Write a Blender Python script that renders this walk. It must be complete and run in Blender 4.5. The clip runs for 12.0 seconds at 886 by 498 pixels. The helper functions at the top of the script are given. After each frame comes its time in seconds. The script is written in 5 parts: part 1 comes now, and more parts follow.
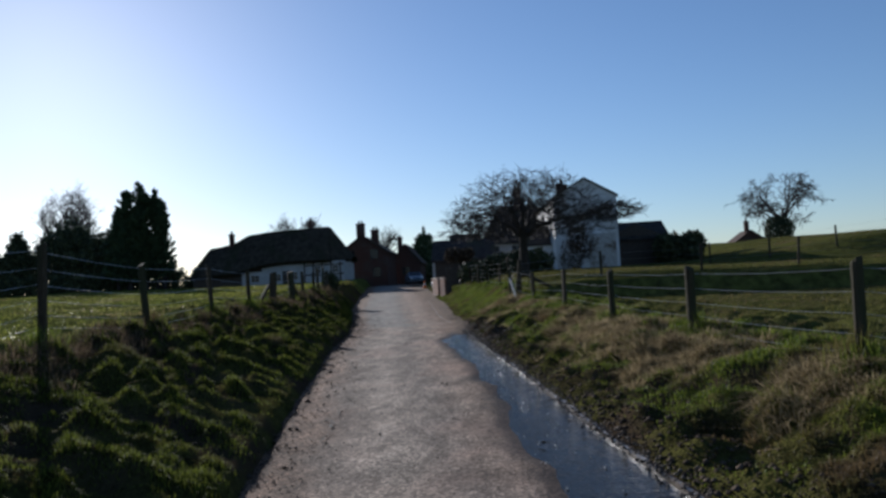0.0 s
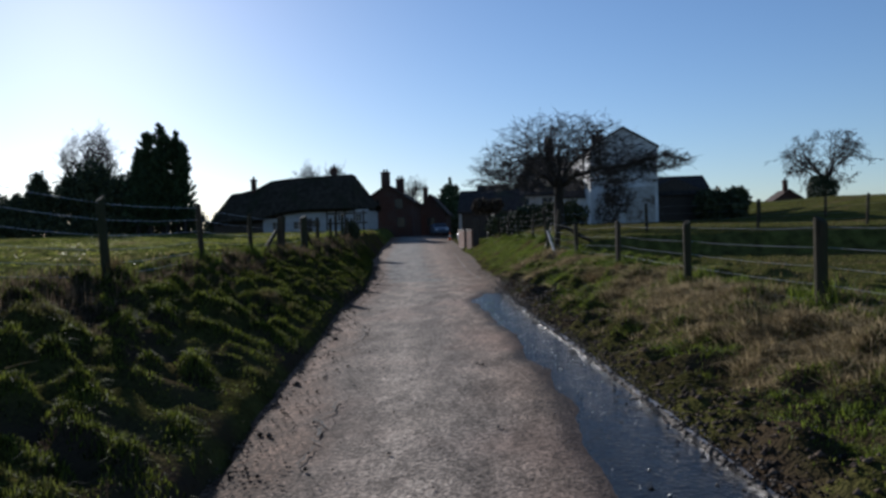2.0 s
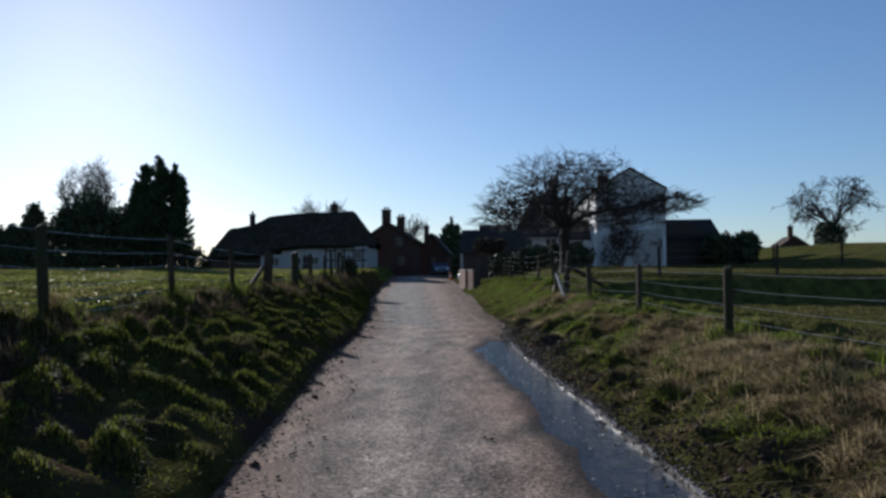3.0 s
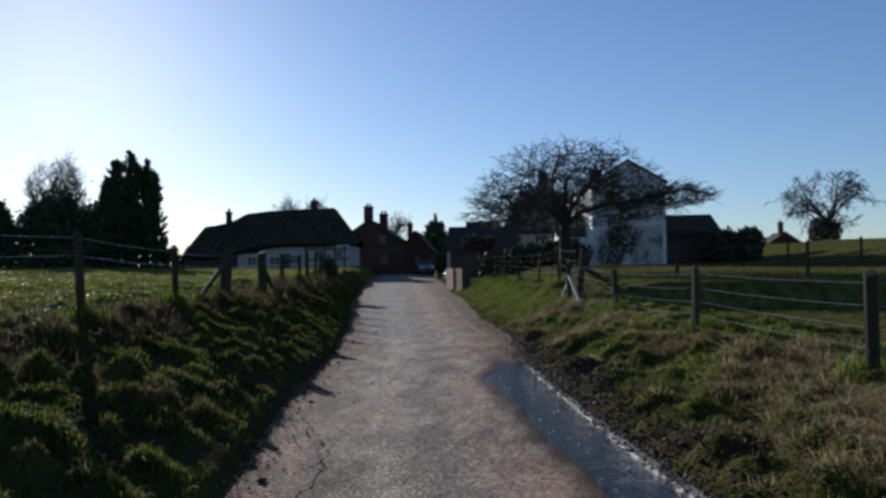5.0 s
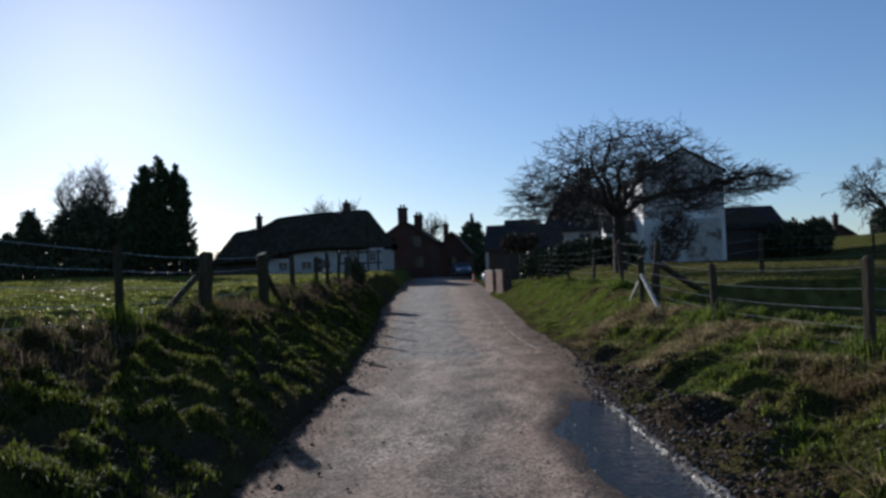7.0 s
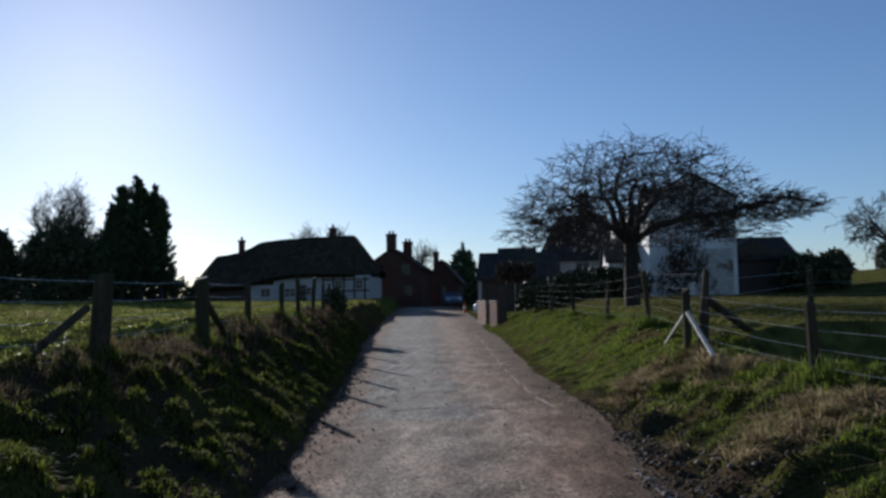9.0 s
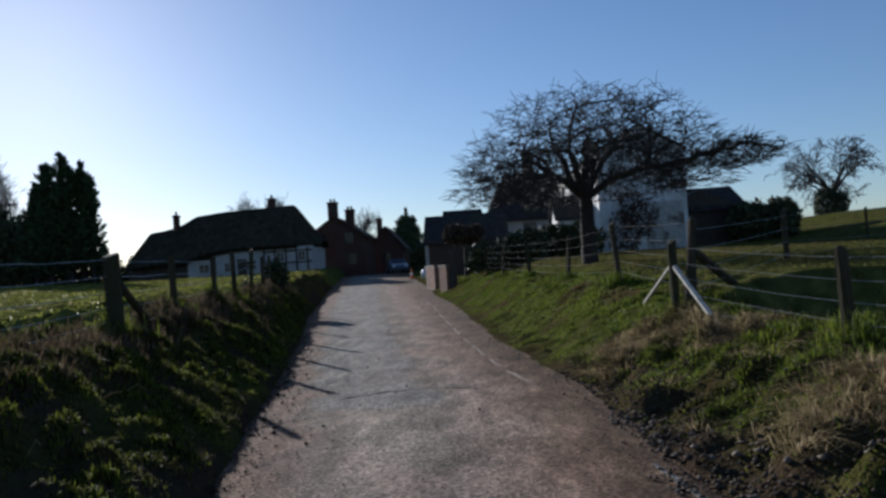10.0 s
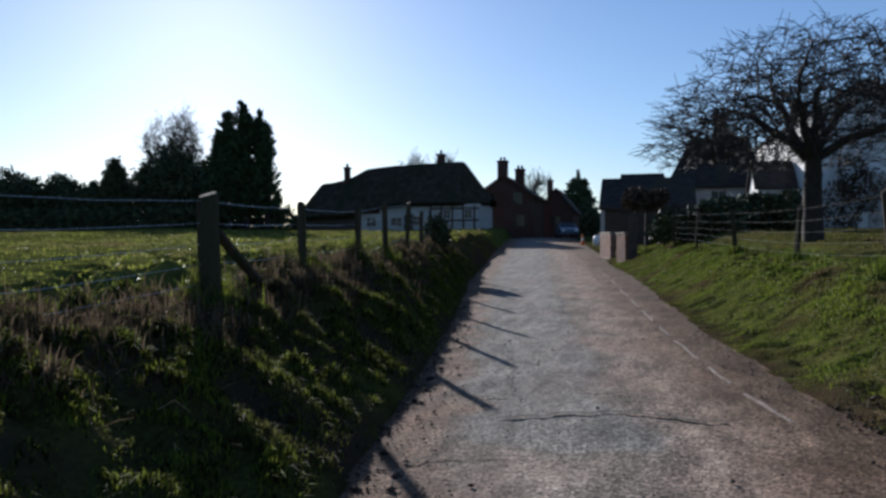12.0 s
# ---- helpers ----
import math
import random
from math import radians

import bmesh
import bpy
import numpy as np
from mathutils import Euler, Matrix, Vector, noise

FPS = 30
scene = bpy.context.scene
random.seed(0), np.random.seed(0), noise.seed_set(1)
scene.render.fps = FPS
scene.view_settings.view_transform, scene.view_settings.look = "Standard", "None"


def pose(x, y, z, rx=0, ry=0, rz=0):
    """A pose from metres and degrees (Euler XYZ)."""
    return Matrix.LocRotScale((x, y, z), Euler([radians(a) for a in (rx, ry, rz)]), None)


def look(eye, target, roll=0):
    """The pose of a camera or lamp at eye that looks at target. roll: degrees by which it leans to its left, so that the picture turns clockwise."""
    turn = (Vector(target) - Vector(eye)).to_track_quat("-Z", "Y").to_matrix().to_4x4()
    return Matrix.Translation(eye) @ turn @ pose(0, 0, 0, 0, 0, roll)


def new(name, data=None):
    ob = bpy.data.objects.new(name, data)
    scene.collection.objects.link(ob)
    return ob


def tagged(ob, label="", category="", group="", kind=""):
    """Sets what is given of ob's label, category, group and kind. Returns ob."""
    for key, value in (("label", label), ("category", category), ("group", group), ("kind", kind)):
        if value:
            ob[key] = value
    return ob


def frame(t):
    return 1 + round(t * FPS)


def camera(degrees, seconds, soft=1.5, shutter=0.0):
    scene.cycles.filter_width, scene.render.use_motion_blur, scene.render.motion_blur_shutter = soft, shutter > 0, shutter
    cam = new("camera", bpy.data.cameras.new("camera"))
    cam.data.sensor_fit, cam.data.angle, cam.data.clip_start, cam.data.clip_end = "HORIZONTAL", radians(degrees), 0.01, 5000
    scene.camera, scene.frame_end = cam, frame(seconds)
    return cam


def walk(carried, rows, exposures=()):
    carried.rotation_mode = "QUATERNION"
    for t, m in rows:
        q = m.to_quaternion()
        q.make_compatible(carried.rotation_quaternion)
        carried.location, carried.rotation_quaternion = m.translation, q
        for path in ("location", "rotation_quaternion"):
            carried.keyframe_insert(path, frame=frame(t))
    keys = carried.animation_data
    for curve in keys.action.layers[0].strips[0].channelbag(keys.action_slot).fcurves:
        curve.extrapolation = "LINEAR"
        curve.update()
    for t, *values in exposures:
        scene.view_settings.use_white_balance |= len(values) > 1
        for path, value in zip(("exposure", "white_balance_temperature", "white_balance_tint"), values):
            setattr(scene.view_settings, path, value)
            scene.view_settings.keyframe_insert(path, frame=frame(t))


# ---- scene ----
cam = camera(56.7, 12.0, soft=2.8)
PATH = [
    (0, (1.963, -1.336, 0.972), (1.809, 0.655, 1.071), -3.2),
    (0.5, (1.835, -0.792, 0.943), (1.582, 1.192, 0.958), -3.7),
    (1, (1.769, -0.155, 0.933), (1.484, 1.825, 0.934), -4.1),
    (1.5, (1.643, 0.561, 0.931), (1.376, 2.543, 0.898), -3.5),
    (2, (1.605, 1.341, 0.949), (1.386, 3.329, 0.935), -1.6),
    (2.5, (1.513, 2.106, 0.933), (1.217, 4.083, 1.014), 0.3),
    (3, (1.418, 2.886, 0.986), (1.2, 4.872, 1.068), -0.4),
    (3.2, (1.376, 3.202, 0.995), (1.123, 5.185, 1.068), 0.7),
    (5, (0.837, 5.961, 1.135), (0.662, 7.952, 1.211), -0.7),
    (5.5, (0.794, 6.744, 1.096), (0.745, 8.743, 1.149), -1.8),
    (6, (0.682, 7.522, 1.117), (0.547, 9.515, 1.22), -0.8),
    (6.5, (0.591, 8.371, 1.152), (0.509, 10.37, 1.171), -1.7),
    (7, (0.471, 9.402, 1.152), (0.207, 11.382, 1.236), -1.8),
    (7.5, (0.323, 10.343, 1.137), (0.069, 12.323, 1.261), -2.3),
    (9.3, (-0.07, 13.021, 1.272), (-0.306, 15.001, 1.426), -0.8),
    (9.5, (-0.154, 13.33, 1.275), (-0.4, 15.31, 1.424), -1.3),
    (10, (-0.264, 14.095, 1.279), (-0.367, 16.091, 1.344), -3.8),
    (10.5, (-0.356, 14.885, 1.316), (-0.427, 16.883, 1.375), -1.0),
    (11, (-0.549, 15.577, 1.304), (-0.659, 17.573, 1.27), -1.7),
    (11.5, (-0.635, 16.24, 1.332), (-0.985, 18.209, 1.309), 1.5),
    (12, (-0.843, 17.123, 1.34), (-1.347, 19.058, 1.327), -0.3),
]
walk(cam, [(t, look(eye, target, roll)) for t, eye, target, roll in PATH], [(0, 0.32, 5500, 15), (7.5, 0.32, 5500, 15), (9.3, 0.24, 5500, 15), (10.5, 0.24, 5500, 15), (12, 0.46, 5500, 15)])
SUN_AZ, SUN_EL = -30.3, 17.0
sd = Vector((math.sin(radians(SUN_AZ)) * math.cos(radians(SUN_EL)), math.cos(radians(SUN_AZ)) * math.cos(radians(SUN_EL)), math.sin(radians(SUN_EL))))
sun = new("sun", bpy.data.lights.new("sun", "SUN"))
sun.data.energy, sun.data.angle, sun.data.color = 5.0, radians(0.6), (1.0, 0.9, 0.74)
sun.matrix_world = look(sd * 200, (0, 0, 0))
world = bpy.data.worlds.new("world")
scene.world = world
world.use_nodes = True
wn = world.node_tree
sky = wn.nodes.new("ShaderNodeTexSky")
sky.sky_type, sky.sun_disc = "NISHITA", False
sky.sun_elevation, sky.sun_rotation = radians(SUN_EL), radians(SUN_AZ)
sky.altitude, sky.air_density, sky.dust_density, sky.ozone_density = 50, 1.0, 0.25, 2.8
wn.nodes["Background"].inputs["Strength"].default_value = 0.071
wn.links.new(sky.outputs["Color"], wn.nodes["Background"].inputs["Color"])


# ---- materials ----
def material(name, low, high, scale=8.0, rough=0.85, bump=0.3, fine=60.0, third=None, metal=0.0, spec=0.3, island=0.0, patch=0.0, bump_dist=0.02, stretch=(1, 1, 1), glow=0.0, grit=0.45, cover=0.5):
    """Two-scale noise between two colours, stains of a third, fine relief."""
    m = bpy.data.materials.new(name)
    m.use_nodes = True
    nt = m.node_tree
    N, L = nt.nodes, nt.links
    b = N["Principled BSDF"]
    b.inputs["Roughness"].default_value, b.inputs["Metallic"].default_value = rough, metal
    b.inputs["Specular IOR Level"].default_value = spec
    geo = N.new("ShaderNodeNewGeometry")
    vm = N.new("ShaderNodeVectorMath")
    vm.operation, vm.inputs[1].default_value = "MULTIPLY", stretch
    L.new(geo.outputs["Position"], vm.inputs[0])

    def noise_node(s, detail):
        n = N.new("ShaderNodeTexNoise")
        n.inputs["Scale"].default_value, n.inputs["Detail"].default_value = s, detail
        L.new(vm.outputs[0], n.inputs["Vector"])
        return n
    big, small = noise_node(scale, 5), noise_node(fine, 3)
    add = N.new("ShaderNodeMath")
    add.operation = "MULTIPLY_ADD"
    add.inputs[1].default_value = grit
    L.new(small.outputs[0], add.inputs[0])
    sc = N.new("ShaderNodeMath")
    sc.operation, sc.inputs[1].default_value = "MULTIPLY", 1 - grit
    L.new(big.outputs[0], sc.inputs[0])
    L.new(sc.outputs[0], add.inputs[2])
    last = add.outputs[0]
    if island:
        mi = N.new("ShaderNodeMath")
        mi.operation = "MULTIPLY_ADD"
        mi.inputs[1].default_value = island
        L.new(geo.outputs["Random Per Island"], mi.inputs[0])
        off = N.new("ShaderNodeMath")
        off.operation, off.inputs[1].default_value = "SUBTRACT", island / 2
        L.new(last, off.inputs[0])
        L.new(off.outputs[0], mi.inputs[2])
        last = mi.outputs[0]
    ramp = N.new("ShaderNodeValToRGB")
    e = ramp.color_ramp.elements
    e[0].position, e[0].color = 0.34, (*low, 1)
    e[1].position, e[1].color = 0.66, (*high, 1)
    L.new(last, ramp.inputs[0])
    col = ramp.outputs[0]
    if third:
        st = noise_node(patch or scale * 0.23, 4)
        r2 = N.new("ShaderNodeValToRGB")
        r2.color_ramp.elements[0].position, r2.color_ramp.elements[1].position = cover, cover + 0.14
        L.new(st.outputs[0], r2.inputs[0])
        mix = N.new("ShaderNodeMix")
        mix.data_type = "RGBA"
        mix.inputs["B"].default_value = (*third, 1)
        L.new(r2.outputs[0], mix.inputs["Factor"])
        L.new(col, mix.inputs["A"])
        col = mix.outputs["Result"]
    L.new(col, b.inputs["Base Color"])
    if glow:
        tr, mx = N.new("ShaderNodeBsdfTranslucent"), N.new("ShaderNodeMixShader")
        mx.inputs[0].default_value = glow
        L.new(col, tr.inputs["Color"])
        L.new(b.outputs[0], mx.inputs[1])
        L.new(tr.outputs[0], mx.inputs[2])
        L.new(mx.outputs[0], N["Material Output"].inputs["Surface"])
    if bump:
        bp = N.new("ShaderNodeBump")
        bp.inputs["Strength"].default_value, bp.inputs["Distance"].default_value = bump, bump_dist
        L.new(add.outputs[0], bp.inputs["Height"])
        L.new(bp.outputs[0], b.inputs["Normal"])
    return m


M_SOIL = material("turf_soil", (0.022, 0.02, 0.008), (0.085, 0.082, 0.024), 2.2, 0.95, 1.0, 26, third=(0.052, 0.038, 0.024), patch=0.7, bump_dist=0.07, spec=0.0, cover=0.44)
M_ROAD = material("worn_asphalt", (0.076, 0.064, 0.053), (0.365, 0.312, 0.256), 1.6, 0.9, 0.5, 46, third=(0.22, 0.175, 0.142), patch=0.8, stretch=(1.0, 0.6, 1), bump_dist=0.025, spec=0.04, grit=0.7)
M_CRACK = material("crack_dirt", (0.02, 0.018, 0.015), (0.05, 0.042, 0.035), 20, 0.95, 0.3)
M_EDGE = material("edge_grit", (0.14, 0.11, 0.085), (0.36, 0.3, 0.25), 5, 0.9, 0.8, 50, bump_dist=0.02, spec=0.15)
M_CONC = material("pale_concrete", (0.3, 0.28, 0.25), (0.55, 0.52, 0.47), 6, 0.75, 0.4, 60, third=(0.16, 0.13, 0.1), patch=2.0)
M_STONE = material("flint", (0.03, 0.025, 0.02), (0.16, 0.135, 0.11), 9, 0.8, 0.3, 60, island=0.6, spec=0.06)
M_POST = material("weathered_wood", (0.02, 0.016, 0.011), (0.088, 0.07, 0.046), 9, 0.9, 0.6, 90, stretch=(1, 1, 0.12), third=(0.04, 0.042, 0.022), patch=3.0, spec=0.1)
M_BRACE = material("silvery_wood", (0.3, 0.28, 0.25), (0.6, 0.57, 0.5), 7, 0.75, 0.3, 60, stretch=(1, 1, 0.2))
M_WIRE = material("weathered_wire", (0.25, 0.24, 0.23), (0.6, 0.59, 0.57), 30, 0.38, 0, metal=0.85)
# bank blades coloured darker than verge blades: the bank's shade is in the colour
M_SHADE_GRASS = material("shaded_grass_blades", (0.013, 0.02, 0.005), (0.14, 0.165, 0.024), 1.6, 0.75, 0, 12, third=(0.1, 0.078, 0.04), patch=0.8, island=0.6, spec=0.03, glow=0.42, cover=0.56)
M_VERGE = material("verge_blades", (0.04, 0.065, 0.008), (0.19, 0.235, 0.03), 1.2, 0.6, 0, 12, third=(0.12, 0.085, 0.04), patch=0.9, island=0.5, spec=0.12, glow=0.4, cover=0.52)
M_STRAW = material("dry_grass", (0.11, 0.083, 0.042), (0.48, 0.38, 0.21), 2.5, 0.8, 0, 14, island=0.6, spec=0.0, glow=0.38)
M_PADDOCK = material("paddock_blades", (0.035, 0.04, 0.011), (0.145, 0.135, 0.034), 1.0, 0.7, 0, 9, third=(0.15, 0.11, 0.055), patch=0.3, island=0.5, spec=0.1, glow=0.4)
M_FIELD = material("pasture_blades", (0.08, 0.105, 0.016), (0.3, 0.31, 0.055), 0.8, 0.5, 0, 8, third=(0.2, 0.16, 0.07), patch=0.35, island=0.5, spec=0.06, glow=0.42)
M_DEAD = material("dead_stems", (0.048, 0.036, 0.023), (0.19, 0.142, 0.088), 2.5, 0.8, 0, 14, island=0.6, spec=0.0, glow=0.3)
M_BARK = material("bark", (0.016, 0.013, 0.011), (0.052, 0.043, 0.035), 10, 0.9, 0.6, 60, stretch=(1, 1, 0.4))
M_TWIG = material("twigs", (0.02, 0.016, 0.013), (0.055, 0.043, 0.035), 5, 0.8, 0)
M_NEEDLE = material("conifer_needles", (0.022, 0.04, 0.018), (0.075, 0.105, 0.045), 0.8, 0.7, 0, 9, island=0.4, spec=0.2)
M_HEDGE = material("hedge_leaves", (0.025, 0.036, 0.018), (0.09, 0.1, 0.045), 0.9, 0.7, 0, 8, island=0.5, spec=0.2)
M_THATCH = material("old_thatch", (0.02, 0.018, 0.014), (0.075, 0.064, 0.048), 2.2, 0.95, 0.8, 30, stretch=(1, 1, 0.3), third=(0.035, 0.036, 0.022), patch=0.4, bump_dist=0.06, spec=0.0)
M_WHITE = material("limewash", (0.3, 0.3, 0.29), (0.46, 0.45, 0.43), 1.5, 0.85, 0.3, 25, third=(0.36, 0.34, 0.31), patch=0.6)
M_RENDER = material("white_render", (0.58, 0.58, 0.57), (0.75, 0.74, 0.72), 1.5, 0.8, 0.3, 25, third=(0.55, 0.53, 0.49), patch=0.6)
M_SHRUB = material("brown_shrub", (0.035, 0.025, 0.017), (0.14, 0.1, 0.07), 0.9, 0.8, 0, 8, island=0.5, spec=0.1)
M_TIMBER = material("dark_timber", (0.03, 0.025, 0.02), (0.09, 0.07, 0.055), 8, 0.85, 0.3)
M_TILE = material("clay_tiles", (0.035, 0.024, 0.02), (0.09, 0.058, 0.045), 3, 0.9, 0.6, 18, third=(0.045, 0.045, 0.033), patch=0.5, spec=0.08)
M_SLATE = material("dark_roof", (0.022, 0.02, 0.02), (0.065, 0.058, 0.054), 3, 0.9, 0.5, 20, third=(0.05, 0.05, 0.035), patch=0.6, spec=0.06)
M_BRICK = material("red_brick", (0.045, 0.027, 0.022), (0.1, 0.056, 0.044), 5, 0.9, 0.5, 30, third=(0.075, 0.055, 0.048), patch=0.8, spec=0.05)
M_GLASS = material("window_glass", (0.01, 0.012, 0.014), (0.025, 0.028, 0.032), 2, 0.12, 0, spec=0.3)
M_SACK = material("white_plastic", (0.74, 0.74, 0.72), (0.86, 0.86, 0.84), 7, 0.4, 0.5, 25, spec=0.5, bump_dist=0.015)
M_ORANGE = material("orange_plastic", (0.75, 0.16, 0.02), (0.85, 0.22, 0.03), 6, 0.5, 0.1)
M_CAR = material("blue_grey_paint", (0.07, 0.09, 0.12), (0.1, 0.125, 0.16), 3, 0.3, 0, spec=0.5)
M_TYRE = material("rubber", (0.015, 0.015, 0.015), (0.03, 0.03, 0.03), 12, 0.85, 0.1)


def water_material():
    m = bpy.data.materials.new("running_water")
    m.use_nodes = True
    nt = m.node_tree
    b = nt.nodes["Principled BSDF"]
    b.inputs["Base Color"].default_value = (0.014, 0.0135, 0.013, 1)
    b.inputs["Roughness"].default_value, b.inputs["IOR"].default_value = 0.05, 1.33
    b.inputs["Specular IOR Level"].default_value = 0.2
    geo = nt.nodes.new("ShaderNodeNewGeometry")
    total = None
    for scale, stretch, weight in ((7, (1.0, 0.45, 1), 0.55), (26, (1.0, 0.7, 1), 0.35), (75, (1, 1, 1), 0.1)):
        vm = nt.nodes.new("ShaderNodeVectorMath")
        vm.operation, vm.inputs[1].default_value = "MULTIPLY", stretch
        nt.links.new(geo.outputs["Position"], vm.inputs[0])
        n = nt.nodes.new("ShaderNodeTexNoise")
        n.inputs["Scale"].default_value, n.inputs["Detail"].default_value = scale, 2
        nt.links.new(vm.outputs[0], n.inputs["Vector"])
        add = nt.nodes.new("ShaderNodeMath")
        add.operation, add.inputs[1].default_value = "MULTIPLY_ADD", weight
        nt.links.new(n.outputs[0], add.inputs[0])
        if total:
            nt.links.new(total, add.inputs[2])
        else:
            add.inputs[2].default_value = 0.0
        total = add.outputs[0]
    bp = nt.nodes.new("ShaderNodeBump")
    bp.inputs["Strength"].default_value, bp.inputs["Distance"].default_value = 1.0, 0.03
    nt.links.new(total, bp.inputs["Height"])
    nt.links.new(bp.outputs[0], b.inputs["Normal"])
    return m


M_WATER = water_material()


def road_material():
    """Tarmac worn pale along the wheel tracks, brown and gritty towards its edges."""
    m = M_ROAD.copy()
    m.name = "lane_tarmac"
    N, L = m.node_tree.nodes, m.node_tree.links
    b = N["Principled BSDF"]
    at = N.new("ShaderNodeAttribute")
    at.attribute_name = "across"
    geo = N.new("ShaderNodeNewGeometry")
    n = N.new("ShaderNodeTexNoise")
    n.inputs["Scale"].default_value, n.inputs["Detail"].default_value = 1.7, 6
    L.new(geo.outputs["Position"], n.inputs["Vector"])
    wob = N.new("ShaderNodeMath")
    wob.operation, wob.inputs[1].default_value = "MULTIPLY_ADD", 0.22
    L.new(n.outputs[0], wob.inputs[0])
    L.new(at.outputs["Fac"], wob.inputs[2])
    ramp = N.new("ShaderNodeValToRGB")
    cr = ramp.color_ramp
    stops = ((0.1, (0.45, 0.33, 0.25)), (0.2, (0.85, 0.66, 0.53)), (0.31, (0.8, 0.74, 0.68)), (0.46, (1.25, 1.2, 1.12)), (0.6, (0.86, 0.82, 0.78)), (0.76, (1.15, 1.02, 0.92)), (0.9, (0.8, 0.64, 0.53)), (1.0, (0.5, 0.39, 0.3)))
    while len(cr.elements) < len(stops):
        cr.elements.new(0.5)
    for e, (p, c) in zip(cr.elements, stops):
        e.position, e.color = p, (*c, 1)
    L.new(wob.outputs[0], ramp.inputs[0])
    mul = N.new("ShaderNodeMix")
    mul.data_type, mul.blend_type = "RGBA", "MULTIPLY"
    mul.inputs["Factor"].default_value = 1.0
    old = b.inputs["Base Color"].links[0].from_socket
    L.new(old, mul.inputs["A"])
    L.new(ramp.outputs[0], mul.inputs["B"])
    ag = N.new("ShaderNodeAttribute")
    ag.attribute_name = "greyer"
    sc = N.new("ShaderNodeMath")
    sc.operation, sc.inputs[1].default_value = "MULTIPLY", 0.75
    L.new(ag.outputs["Fac"], sc.inputs[0])
    hue = N.new("ShaderNodeMix")
    hue.data_type = "RGBA"
    bw = N.new("ShaderNodeMix")
    bw.data_type, bw.blend_type = "RGBA", "MULTIPLY"
    bw.inputs["Factor"].default_value, bw.inputs["B"].default_value = 1.0, (0.9, 1.02, 1.08, 1)
    L.new(old, bw.inputs["A"])
    L.new(sc.outputs[0], hue.inputs["Factor"])
    L.new(mul.outputs["Result"], hue.inputs["A"])
    L.new(bw.outputs["Result"], hue.inputs["B"])
    # drifts of dirt along the lane, aggregate stones, wet margin of the water
    vm = N.new("ShaderNodeVectorMath")
    vm.operation, vm.inputs[1].default_value = "MULTIPLY", (1.0, 0.3, 1.0)
    L.new(geo.outputs["Position"], vm.inputs[0])
    drift = N.new("ShaderNodeTexNoise")
    drift.inputs["Scale"].default_value, drift.inputs["Detail"].default_value, drift.inputs["Roughness"].default_value = 4.5, 6, 0.65
    L.new(vm.outputs[0], drift.inputs["Vector"])
    dr = N.new("ShaderNodeMapRange")
    dr.inputs["From Min"].default_value, dr.inputs["From Max"].default_value = 0.33, 0.67
    dr.inputs["To Min"].default_value, dr.inputs["To Max"].default_value = 0.55, 1.38
    L.new(drift.outputs[0], dr.inputs["Value"])
    cell = N.new("ShaderNodeTexVoronoi")
    cell.inputs["Scale"].default_value = 38
    L.new(geo.outputs["Position"], cell.inputs["Vector"])
    cr2 = N.new("ShaderNodeMapRange")
    cr2.inputs["To Min"].default_value, cr2.inputs["To Max"].default_value = 0.35, 1.7
    L.new(cell.outputs["Color"], cr2.inputs["Value"])
    aw = N.new("ShaderNodeAttribute")
    aw.attribute_name = "wet"
    wet = N.new("ShaderNodeMapRange")
    wet.inputs["To Min"].default_value, wet.inputs["To Max"].default_value = 1.0, 0.34
    L.new(aw.outputs["Fac"], wet.inputs["Value"])
    prod = N.new("ShaderNodeMath")
    prod.operation = "MULTIPLY"
    L.new(dr.outputs[0], prod.inputs[0])
    L.new(cr2.outputs[0], prod.inputs[1])
    prod2 = N.new("ShaderNodeMath")
    prod2.operation = "MULTIPLY"
    L.new(prod.outputs[0], prod2.inputs[0])
    L.new(wet.outputs[0], prod2.inputs[1])
    fin = N.new("ShaderNodeVectorMath")
    fin.operation = "SCALE"
    L.new(hue.outputs["Result"], fin.inputs[0])
    L.new(prod2.outputs[0], fin.inputs["Scale"])
    L.new(fin.outputs[0], b.inputs["Base Color"])
    rg = N.new("ShaderNodeMapRange")
    rg.inputs["To Min"].default_value, rg.inputs["To Max"].default_value = 0.9, 0.55
    L.new(aw.outputs["Fac"], rg.inputs["Value"])
    L.new(rg.outputs[0], b.inputs["Roughness"])
    return m


M_LANE = road_material()


